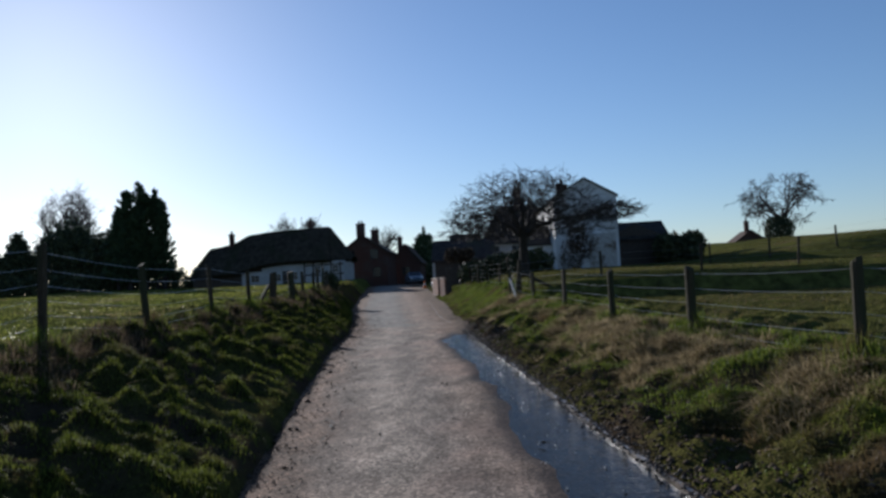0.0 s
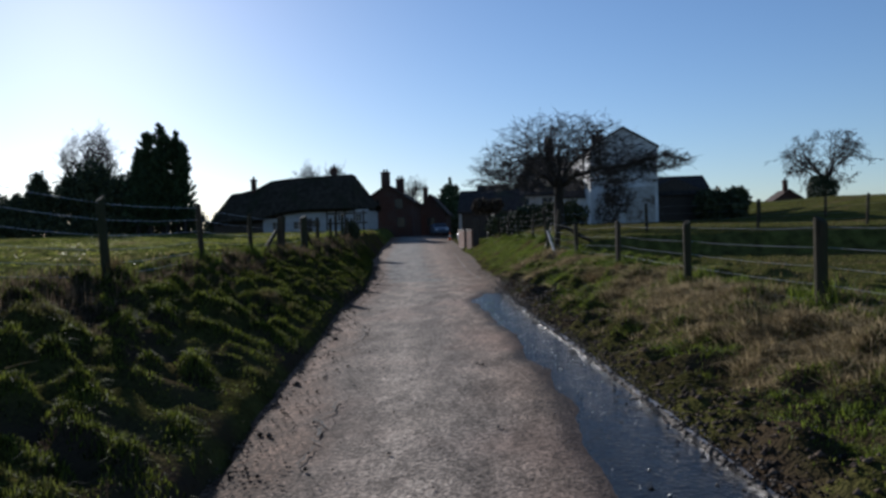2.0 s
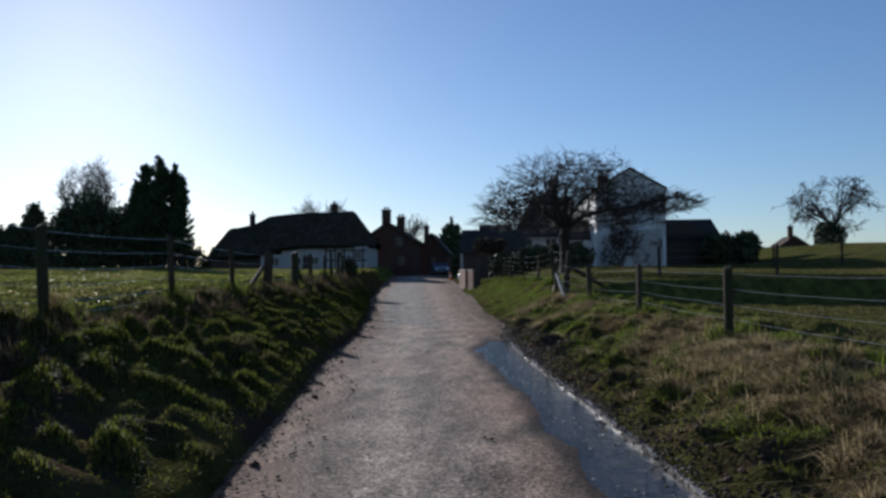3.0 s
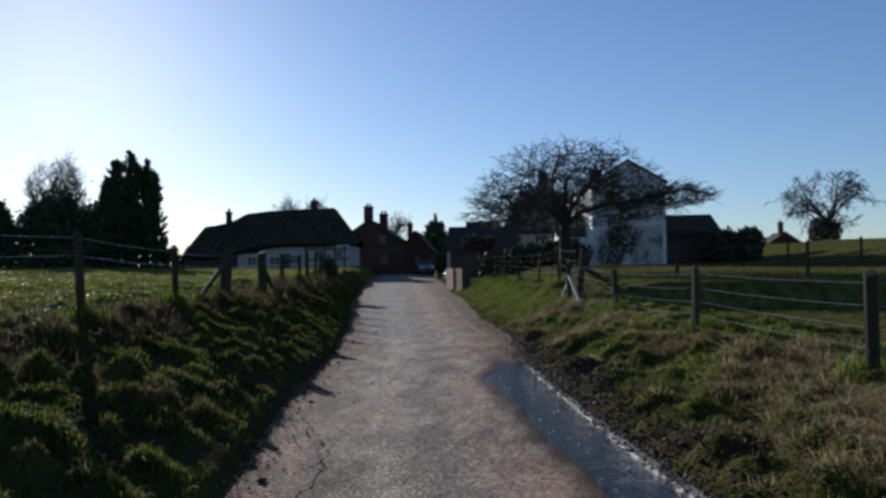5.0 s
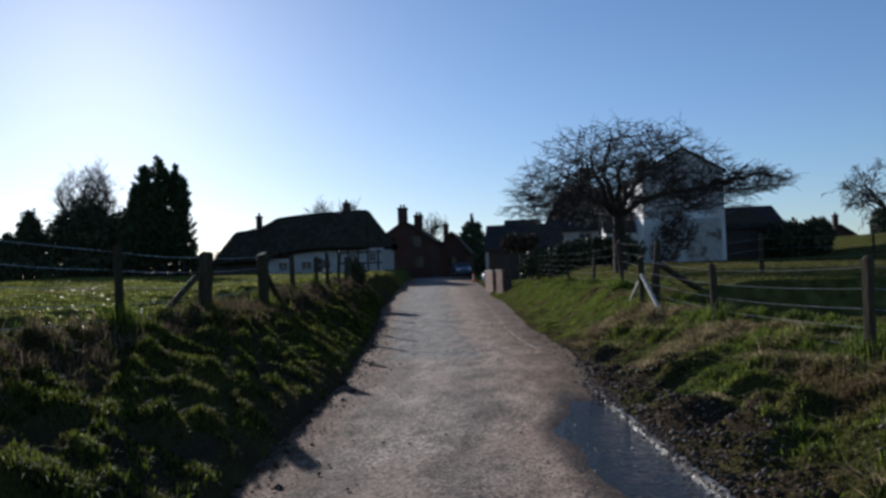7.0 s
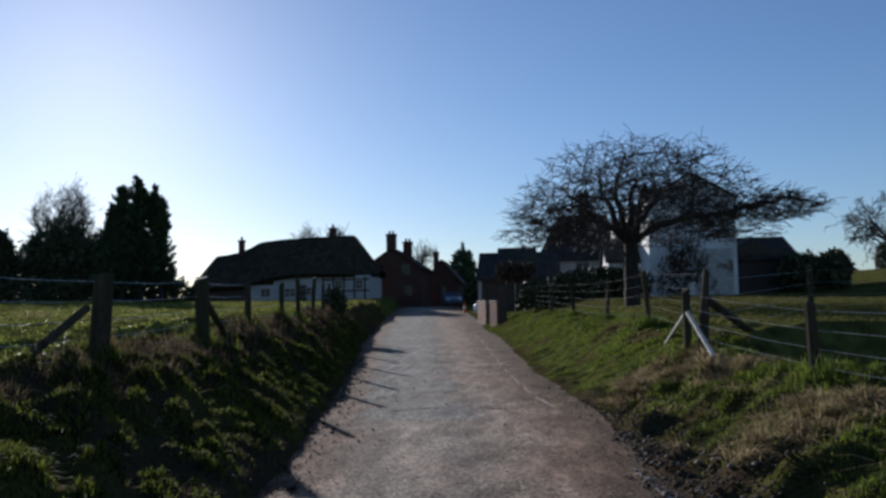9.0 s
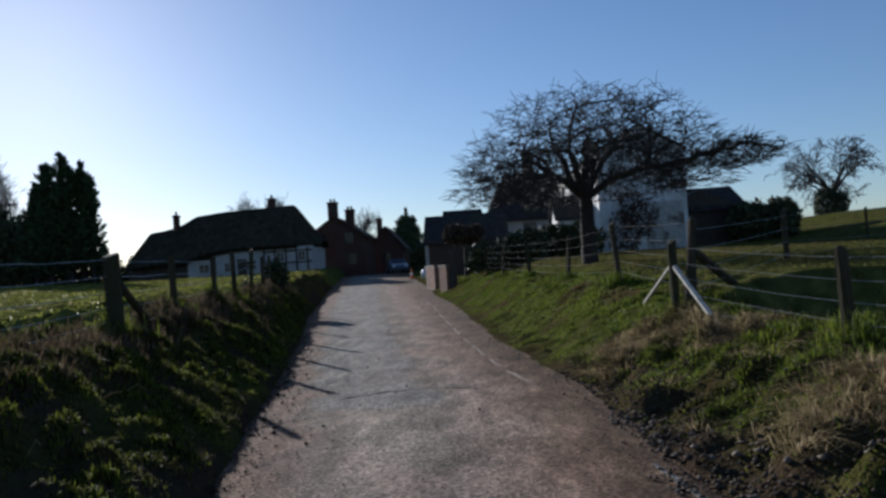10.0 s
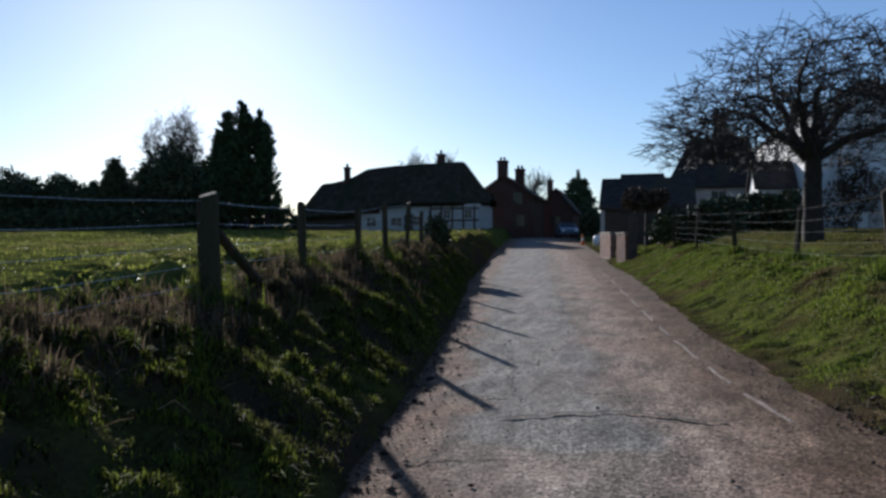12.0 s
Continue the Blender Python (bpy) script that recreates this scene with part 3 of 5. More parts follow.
def window(parent, m, w, h, bars=(2, 2), frame_mat=None):
    """A casement set in a wall; m puts its lower middle on the wall, facing -y."""
    fm = frame_mat or M_WHITE
    bm = bmesh.new()
    t = 0.06
    box(-w / 2, -0.04, 0, -w / 2 + t, 0.05, h, bm=bm)
    box(w / 2 - t, -0.04, 0, w / 2, 0.05, h, bm=bm)
    box(-w / 2 + t, -0.04, h - t, w / 2 - t, 0.05, h, bm=bm)
    box(-w / 2 + t, -0.04, 0, w / 2 - t, 0.05, t, bm=bm)
    for i in range(1, bars[0]):
        x = -w / 2 + w * i / bars[0]
        box(x - 0.02, -0.03, t, x + 0.02, 0.04, h - t, bm=bm)
    for i in range(1, bars[1]):
        z = h * i / bars[1]
        box(-w / 2 + t, -0.025, z - 0.015, w / 2 - t, 0.035, z + 0.015, bm=bm)
    wf = part("window", bm, fm, parent, m=m)
    part("pane", box(-w / 2 + t, -0.012, t, w / 2 - t, -0.004, h - t), M_GLASS, wf, "dark glass")
    part("sill", box(-w / 2 - 0.06, -0.1, -0.06, w / 2 + 0.06, 0.04, -0.002, 0.01), fm, wf)
    return wf


def chimney(parent, x, y, z0, z1, w, d, mat=None, pots=1):
    bm = box(x - w / 2, y - d / 2, z0, x + w / 2, y + d / 2, z1 - 0.3, 0.02)
    box(x - w / 2 - 0.07, y - d / 2 - 0.07, z1 - 0.3, x + w / 2 + 0.07, y + d / 2 + 0.07, z1 - 0.12, 0.02, bm=bm)
    c = part("chimney", bm, mat or M_BRICK, parent)
    for i in range(pots):
        px = x + (i - (pots - 1) / 2) * 0.36
        V, F = tube([(px, y, z1 - 0.12), (px, y, z1 + 0.05), (px, y, z1 + 0.22)], [0.13, 0.11, 0.13], 8)
        child("chimney_pot", mesh_data("chimney_pot", V, F, M_TILE), c)
    return c


# thatched cottage
TC = base("cottage", -24, 90, 2.3, "long whitewashed cottage under a dark thatched roof", "house")
T0 = Matrix.Translation((24, -90, -2.3))


def thatch():
    """A thick, wavy thatch: ridge along x, hipped ends, lower wing at its end."""
    xs = np.linspace(-34.0, -15.3, 60)
    prof = np.linspace(0, 1, 15)
    ridge = np.interp(xs, [-34, -32.2, -29.5, -27.5, -25.5, -22, -18.0, -15.3], [5.0, 7.1, 7.5, 8.45, 8.7, 8.8, 8.9, 5.3])
    eave = np.interp(xs, [-34, -32, -28, -25.5, -23, -15.3], [3.7, 3.9, 4.1, 4.7, 5.0, 5.0])
    ridge = np.maximum(ridge, eave + 0.25)
    V, F = [], []
    n = len(prof)
    for s in (-1, 1):
        o = len(V)
        for i, x in enumerate(xs):
            hip = min(1.0, (x + 34.6) / 2.6, (-14.9 - x) / 3.0)
            for p in prof:
                half = 3.9 * (0.35 + 0.65 * hip)
                z = ridge[i] + (eave[i] - ridge[i]) * p + 0.16 * math.sin(math.pi * p) + 0.05 * float(vnoise(x, p * 5, 0.8, 9))
                V.append((x, 91 + s * half * p, z))
        for i in range(len(xs) - 1):
            for k in range(n - 1):
                q = (o + i * n + k, o + (i + 1) * n + k, o + (i + 1) * n + k + 1, o + i * n + k + 1)
                F.append(q if s < 0 else q[::-1])
        lip = len(V)
        for i, x in enumerate(xs):
            hip = min(1.0, (x + 34.6) / 2.6, (-14.9 - x) / 3.0)
            V.append((x, 91 + s * (3.9 * (0.35 + 0.65 * hip) - 0.45), eave[i] - 0.3))
        for i in range(len(xs) - 1):
            q = (o + i * n + n - 1, o + (i + 1) * n + n - 1, lip + i + 1, lip + i)
            F.append(q if s < 0 else q[::-1])
    return poly(V, F)


part("roof", local(thatch(), T0), M_THATCH, TC, "thick dark weathered thatch")
part("wall", local(box(-25.2, 87.9, 1.6, -16.0, 94, 4.85), T0), M_WHITE, TC)
part("wall", local(box(-27.5, 87.9, 1.6, -25.2, 94, 4.1), T0), M_WHITE, TC)
part("wall", local(box(-33.2, 88.2, 1.6, -27.5, 94, 3.7), T0), M_TIMBER, TC, "dark boarded wing")
for x in (-20.4, -19.4, -18.4, -17.4, -16.4):
    part("timber", local(box(x - 0.08, 87.86, 2.0, x + 0.08, 87.95, 4.7), T0), M_TIMBER, TC, "dark timber stud")
for z in (3.4, 4.45):
    part("timber", local(box(-20.4, 87.87, z - 0.08, -16.0, 87.94, z + 0.08), T0), M_TIMBER, TC, "dark timber rail")
for x, z, w in ((-26, 2.9, 1.0), (-23.6, 2.9, 1.1), (-21.6, 3.0, 0.9), (-18.9, 3.55, 0.7), (-16.95, 3.55, 0.7)):
    window(TC, T0 @ pose(x, 87.9, z), w, 0.85)
part("door", local(box(-22.9, 87.84, 2.0, -22.0, 87.92, 4.0, 0.02), T0), M_TIMBER, TC, "dark plank door")
chimney(TC, 3.55, 1.9, 5.8, 7.6, 0.65, 0.65)
chimney(TC, -5.4, 0.7, 4.6, 6.5, 0.5, 0.5)

# brick house behind it, and the terrace
BH = base("brick_house", -15, 101, 2.3, "dark red-brick house with tall brick chimneys", "house")
B0 = Matrix.Translation((15, -101, -2.3))
part("wall", local(gable_walls(-18.6, -12.6, 98, 106, 1.5, 6.0, 8.0), B0), M_BRICK, BH)
part("roof", local(gable_roof(-18.6, -12.6, 98, 106, 6.0, 8.0), B0), M_TILE, BH)
chimney(BH, -0.95, -1.6, 4.6, 7.55, 1.0, 0.7, pots=2)
chimney(BH, 0.75, -1.2, 4.6, 6.7, 0.9, 0.7, pots=2)
for x, z in ((-17.3, 3.0), (-14.0, 3.0), (-17.0, 5.2), (-14.2, 5.2)):
    window(BH, B0 @ pose(x, 98, z), 1.0, 1.2, frame_mat=M_TIMBER)
TH = base("terrace_house", -11, 110, 2.4, "low brick house with a steep tiled roof", "house")
H0 = Matrix.Translation((11, -110, -2.4))
part("wall", local(gable_walls(-13.4, -9.6, 107, 114, 1.5, 5.0, 7.2), H0), M_BRICK, TH)
part("roof", local(gable_roof(-13.4, -9.6, 107, 114, 5.0, 7.2), H0), M_TILE, TH)
chimney(TH, -1.3, -1.5, 4.2, 6.1, 0.6, 0.6)
window(TH, H0 @ pose(-11.5, 107, 3.2), 1.0, 1.1, frame_mat=M_TIMBER)

# white house beside the old tree
WH_M = pose(5.2, 53.0, 1.8, 0, 0, 3)
WH = tagged(new("white_house"), "tall white rendered house with a slate roof and porch", "house")
WH.matrix_basis = WH_M
part("wall", gable_walls(0, 4.15, 0, 13, -0.6, 4.75, 5.95), M_RENDER, WH, "white rendered walls")
part("roof", gable_roof(0, 4.15, 0, 13, 4.75, 5.95, 0.12, 0.12), M_SLATE, WH)
part("wall", gable_walls(0.4, 3.9, 13, 17, -0.6, 3.4, 5.2), M_RENDER, WH)
part("roof", gable_roof(0.4, 3.9, 13.25, 17, 3.4, 5.2, 0.2), M_SLATE, WH)
chimney(WH, 2.1, 12.2, 5.4, 7.2, 0.8, 0.6)
for y, z in ((6.4, 0.8), (3.2, 3.4), (7.0, 3.1), (10.6, 3.1), (10.6, 0.8)):
    window(WH, pose(0, y, z, 0, 0, -90), 1.0, 1.2)
porch = part("porch", local(gable_walls(-1.1, 1.1, -1.7, 0, -0.5, 1.95, 3.05), pose(0, 3.2, 0, 0, 0, -90)), M_RENDER, WH, "small gabled white porch")
part("porch_roof", local(gable_roof(-1.1, 1.1, -1.7, -0.21, 1.95, 3.05, 0.15, 0.1), pose(0, 3.2, 0, 0, 0, -90)), M_SLATE, porch)
part("porch_door", local(box(-0.4, -1.75, -0.4, 0.4, -1.7, 1.5, 0.01), pose(0, 3.2, 0, 0, 0, -90)), M_TIMBER, porch)
part("garage_door", box(2.15, -0.05, -0.2, 3.95, -0.003, 2.3, 0.02), M_CONC, WH, "pale grey boarded door")

SH = base("shed", 11.5, 59, 1.9, "dark low shed with a tiled roof", "shed")
part("wall", gable_walls(-2.6, 1.7, -1.5, 4, -0.6, 2.0, 3.0), M_TIMBER, SH)
part("roof", local(gable_roof(-2.75, 2.75, -2.15, 2.15, 1.9, 3.1, 0.2), pose(-0.4, 1.2, 0, 0, 0, 90)), M_SLATE, SH)

OB = base("outbuilding", 0.5, 62, 1.2, "low outbuilding with a dark tiled roof and white gable", "barn")
part("wall", local(gable_walls(-2.5, 2.5, -3.9, 0.4, -0.6, 1.9, 3.4), pose(0, 0, 0, 0, 0, -90)), M_TIMBER, OB, "dark boarded wall")
part("gable_wall", local(gable_walls(-2.52, 2.52, -4.1, -3.9, -0.6, 1.88, 3.38), pose(0, 0, 0, 0, 0, -90)), M_WHITE, OB, "white end wall")
part("roof", local(gable_roof(-2.5, 2.5, -4.0, 0.4, 1.9, 3.4, 0.18), pose(0, 0, 0, 0, 0, -90)), M_SLATE, OB)

LB = base("long_barn", 2.2, 74, 1.9, "long low barn with a dark roof behind the house", "barn")
part("wall", local(gable_walls(-2.6, 2.6, -5.2, -2.5, -0.8, 1.9, 3.9), pose(0, 0, 0, 0, 0, -90)), M_TIMBER, LB)
part("roof", local(gable_roof(-2.6, 2.6, -5.2, -2.75, 1.9, 3.9, 0.2), pose(0, 0, 0, 0, 0, -90)), M_SLATE, LB)

FH = base("farmhouse", 2.5, 74, 1.9, "pale farmhouse with a steep dark roof behind the tree", "house")
part("wall", local(gable_walls(-3.0, 3.0, -2.5, 3.0, -0.8, 3.1, 6.2, gables=False), pose(0, 0, 0, 0, 0, -90)), M_WHITE, FH)
part("roof", local(gable_roof(-3.0, 3.0, -2.5, 3.0, 3.1, 6.2, 0.3, hip0=1.7, hip1=0.9), pose(0, 0, 0, 0, 0, -90)), M_SLATE, FH, "steep dark hipped roof")
chimney(FH, 0.7, -0.2, 5.5, 8.0, 0.8, 0.6, pots=2)
for x, z in ((-1.6, 1.5), (0.4, 1.5)):
    window(FH, pose(x, -3.0, z), 1.0, 1.2)

# far cottage on the hill
FC = base("far_cottage", 38, 125, gz(38, 125) - 0.3, "small dark cottage roof far off", "house")
part("wall", gable_walls(-2, 2, -2, 3, -1, 1.6, 3.0), M_BRICK, FC)
part("roof", gable_roof(-2, 2, -2, 3, 1.6, 3.0), M_TILE, FC)
chimney(FC, -0.4, -1.5, 2.2, 4.6, 0.6, 0.6)


# ---- trees ----
def grow(out, p, d, length, radius, depth, rr, spec):
    """A limb of short bent pieces, with side limbs; out collects (points, radii, depth)."""
    n = max(3, int(length / spec["seg"][depth]))
    pts, rad = [p.copy()], [radius]
    d = d.normalized()
    step = length / n
    for i in range(n):
        w = spec["wobble"][depth]
        d = (d + Vector((rr.gauss(0, w), rr.gauss(0, w), rr.gauss(0, w) + spec["lift"][depth]))).normalized()
        if "dome" in spec:
            c, ax = spec["dome"]
            q = p + d * step - c
            e = Vector((q.x / ax.x, q.y / ax.y, q.z / ax.z))
            if e.length > 1 and depth >= 1 and rr.random() < 0.5:
                break
            if e.length > 1 and depth == 0:
                nrm = Vector((e.x / ax.x, e.y / ax.y, e.z / ax.z)).normalized()
                d = (d - nrm * (d.dot(nrm) * 1.1 + 0.05)).normalized()
        if p.z < spec.get("floor", -9) and d.z < 0:
            d.z *= -0.3
        p = p + d * step
        pts.append(p.copy())
        r = radius * (1 - 0.75 * (i + 1) / n)
        rad.append(max(r, spec["thin"]))
        if depth < spec["depth"] and (i + 1) / n > spec["bare"][depth]:
            for _ in range(spec["kids"][depth]):
                if rr.random() < spec["chance"]:
                    side = Vector((rr.gauss(0, 1), rr.gauss(0, 1), rr.gauss(0, spec.get("tilt", 0.6)))).normalized()
                    nd = (d * spec["along"] + side).normalized()
                    grow(out, p, nd, length * rr.uniform(*spec["ratio"]), max(r * 0.52, spec["thin"]), depth + 1, rr, spec)
    out.append((pts, rad, depth))


def tree(name, x, y, z, label, limbs, spec, trunk_pts, trunk_r, seed, category="tree", split=1):
    rr = random.Random(seed)
    t = base(name, x, y, z, label, category)
    out = []
    for start, d, length, r in limbs:
        grow(out, Vector(start), Vector(d), length, r, 0, rr, spec)
    groups = {"trunk": ([], []), "crown": ([], [])}
    V, F = groups["trunk"]
    v, f = tube(trunk_pts, trunk_r, 10)
    V += v
    F += f
    for pts, rad, depth in out:
        V, F = groups["trunk" if depth < split else "crown"]
        v, f = tube(pts, rad, 6 if depth < split else 3)
        o = len(V)
        V += v
        F += [tuple(i + o for i in q) for q in f]
    child("trunk", mesh_data("trunk", groups["trunk"][0], groups["trunk"][1], M_BARK, True), t)
    child("crown", mesh_data("crown", groups["crown"][0], groups["crown"][1], M_TWIG), t)
    return t


def umbrella_tree(x, y, z, label, seed):
    """An old pruned tree: crooked limbs, then boughs, branches and twigs that each start from the nearest wood and reach for a place in a flat dome."""
    t = base("apple_tree", x, y, z, label, "tree")
    rs = np.random.RandomState(seed)
    nodes, size = [], []
    groups = {"trunk": ([], []), "crown": ([], [])}

    def lay(a, b, r0, r1, bend, rise, group, sides):
        """A crooked piece of wood from a to b, whose points others may start from."""
        a, b = np.array(a, float), np.array(b, float)
        L = np.linalg.norm(b - a)
        n = max(2, int(L / 0.22))
        k = np.linspace(0, 1, n + 1)
        kink = np.cumsum(rs.normal(0, bend, (n + 1, 3)), 0)
        kink = (kink - kink[0]) - k[:, None] * (kink[-1] - kink[0])
        P = a + (b - a) * k[:, None] + kink
        P[:, 2] += rise * L * np.sin(math.pi * k)
        R = r0 + (r1 - r0) * k
        v, f = tube([Vector(p) for p in P], [float(r) for r in R], sides)
        V, F = groups[group]
        o = len(V)
        V.extend(v)
        F.extend(tuple(i + o for i in q) for q in f)
        nodes.extend(P[1:])
        size.extend(R[1:])

    lay((0.06, 0, -0.3), (0.0, 0, 2.05), 0.27, 0.19, 0.02, 0, "trunk", 10)
    fork = (0.0, 0, 1.95)
    limb = ((-1.35, -0.2, 3.0), (-0.75, 0.8, 3.55), (0.15, -0.3, 3.7), (0.9, 0.5, 3.3), (-0.5, -1.1, 3.2), (0.4, 1.3, 3.2))
    nodes.clear(), size.clear()
    for p in limb:
        lay(fork, p, 0.13, 0.075, 0.05, 0.06, "trunk", 7)
    low = ((0, 0, 1.95), (1.25, -0.1, 2.55), (3.1, -0.3, 2.85), (4.7, -0.4, 3.2), (5.6, -0.45, 2.9))
    for i in range(4):
        lay(low[i], low[i + 1], 0.12 - 0.025 * i, 0.1 - 0.025 * i, 0.035, 0.02, "trunk", 7)

    def reach(n, shell, r0, r1, bend, rise, group, sides, side_share, most):
        for _ in range(n):
            if rs.rand() < side_share:
                u = rs.normal(size=3)
                u *= rs.rand() ** 0.33 / np.linalg.norm(u)
                goal = np.array([4.2, -0.4, 2.95]) + u * np.array([1.6, 1.1, 0.5])
            else:
                az, up = rs.uniform(0, 2 * math.pi), rs.uniform(-0.06, 1.0)
                c = math.sqrt(max(0, 1 - up * up))
                q = rs.uniform(*shell)
                goal = np.array([0.2, 0, 1.85]) + q * np.array([3.9 * c * math.cos(az), 3.9 * c * math.sin(az), 3.3 * up + (0.35 if up < 0.3 else 0)])
            N_ = np.array(nodes)
            d = goal - N_
            dist = np.linalg.norm(d, axis=1) + 0.9 * np.maximum(0, -d[:, 2])
            i = int(np.argmin(dist))
            if dist[i] < 0.12:
                continue
            tip = N_[i] + (goal - N_[i]) * min(1, most / dist[i])
            lay(N_[i], tip, min(r0, size[i] * 0.8), r1, bend, rise, group, sides)

    reach(46, (0.7, 0.92), 0.055, 0.024, 0.05, 0.09, "trunk", 6, 0.1, 2.6)
    reach(480, (0.55, 1.0), 0.026, 0.013, 0.04, 0.08, "crown", 4, 0.09, 1.5)
    reach(3000, (0.5, 1.06), 0.015, 0.009, 0.03, 0.05, "crown", 3, 0.1, 0.9)
    start = len(nodes)
    pick = rs.randint(int(start * 0.2), start, 8500)
    for i in pick:
        p = nodes[i]
        out = np.array([p[0] * 0.3, p[1] * 0.3, 0.1]) + rs.normal(0, 0.75, 3) * np.array([1, 1, 0.6])
        lay(p, p + out / np.linalg.norm(out) * rs.uniform(0.15, 0.55), 0.009, 0.006, 0.02, 0.04, "crown", 3)
    child("trunk", mesh_data("trunk", groups["trunk"][0], groups["trunk"][1], M_BARK, True), t)
    child("crown", mesh_data("crown", groups["crown"][0], groups["crown"][1], M_TWIG), t)
    return t


umbrella_tree(2.8, 38.5, gz(2.8, 38.5), "old bare spreading tree with tangled dark branches on the verge", 11)

BARE = dict(seg=[0.7, 0.5, 0.4, 0.4], wobble=[0.1, 0.14, 0.18, 0.2], lift=[0.06, 0.05, 0.03, 0.0], thin=0.02, bare=[0.2, 0.15, 0.1, 0], kids=[2, 2, 2, 0], chance=0.62, along=1.3, ratio=(0.35, 0.55), depth=3)


def bare_tree(x, y, z, h, w, label, seed, spec=BARE, count=8):
    rr = random.Random(seed)
    ls = []
    for k in range(count):
        a, e = 2 * math.pi * k / count + rr.uniform(-0.3, 0.3), radians(rr.uniform(40, 82))
        ls.append(((0, 0, h * rr.uniform(0.16, 0.34)), (math.cos(a) * math.cos(e) * w, math.sin(a) * math.cos(e) * w, math.sin(e)), h * rr.uniform(0.5, 0.64), h * 0.016))
    spec = dict(spec, dome=(Vector((0, 0, h * 0.55)), Vector((h * 0.32 * w, h * 0.32 * w, h * 0.47))))
    return tree("bare_tree", x, y, z, label, ls, spec, [(0, 0, -0.5), (0, 0, h * 0.12), (0.1, 0, h * 0.3), (0.05, 0, h * 0.45)], [h * 0.035, h * 0.026, h * 0.02, h * 0.012], seed)


WILLOW = dict(BARE, lift=[0.03, -0.02, -0.1, -0.16], wobble=[0.1, 0.16, 0.18, 0.16], along=1.1, bare=[0.3, 0.12, 0.1, 0], thin=0.024, chance=0.75, ratio=(0.34, 0.58))
bare_tree(33.5, 95, gz(33.5, 95) + 0.1, 7.8, 1.9, "bare drooping willow on the hilltop", 21, WILLOW, 12)
bare_tree(-54, 100, 2.6, 13.6, 0.9, "tall bare tree behind dark evergreens", 22)
bare_tree(-31, 118, 2.6, 10.2, 1.0, "bare tree behind the thatched cottage", 23)
bare_tree(-27.5, 118, 2.6, 10.0, 1.2, "bushy bare tree behind the thatched cottage", 24)
bare_tree(-18.5, 135, 2.6, 9.5, 1.2, "bare tree beyond the brick chimneys", 25)


def leaf_cloud(blobs, n, size, rs, droop=0.0):
    """Small leaf tufts scattered through ellipsoid blobs: x, y, z, rx, ry, rz, weight."""
    B = np.array(blobs, float)
    pick = rs.choice(len(B), n, p=B[:, 6] / B[:, 6].sum())
    u = rs.normal(size=(n, 3))
    u /= np.linalg.norm(u, axis=1)[:, None]
    r = rs.uniform(0.5, 1.12, n) ** 0.6 * (1 + 0.3 * vnoise(u[:, 0] * 2.2 + pick * 7, u[:, 2] * 2.2 + u[:, 1] * 2, 1.0, 8))
    c = B[pick, :3] + u * B[pick, 3:6] * r[:, None]
    a = rs.normal(size=(n, 3))
    b = rs.normal(size=(n, 3))
    a /= np.linalg.norm(a, axis=1)[:, None]
    b /= np.linalg.norm(b, axis=1)[:, None]
    a[:, 2] += droop
    s = size * rs.uniform(0.5, 1.3, n)[:, None]
    V = np.stack([c - b * s * 0.45, c + b * s * 0.45, c + a * s], 1).reshape(-1, 3)
    return V, np.arange(3 * n).reshape(-1, 3)


def evergreen(name, x, y, z, label, blobs, n, size, mat, seed, trunk=None, category="tree", droop=0.3):
    t = base(name, x, y, z, label, category)
    rs = np.random.RandomState(seed)
    V, F = leaf_cloud(blobs, n, size, rs, droop)
    child("crown", array_mesh("crown", V, F, mat), t)
    for tx, ty, h, r in trunk or ():
        v, f = tube([(tx, ty, -0.4), (tx, ty, h * 0.5), (tx, ty, h)], [r, r * 0.7, r * 0.2], 7)
        child("trunk", mesh_data("trunk", v, f, M_BARK), t)
    return t


def spire(x, y, z0, z1, r, k, weight=1.0):
    out = []
    for i in range(k):
        t = i / (k - 1)
        rad = r * (1 - t) ** 0.42 + 0.16
        out.append((x, y, z0 + (z1 - z0) * t, rad, rad, (z1 - z0) / k * 1.1, weight * (rad ** 1.6 + 0.2)))
    return out


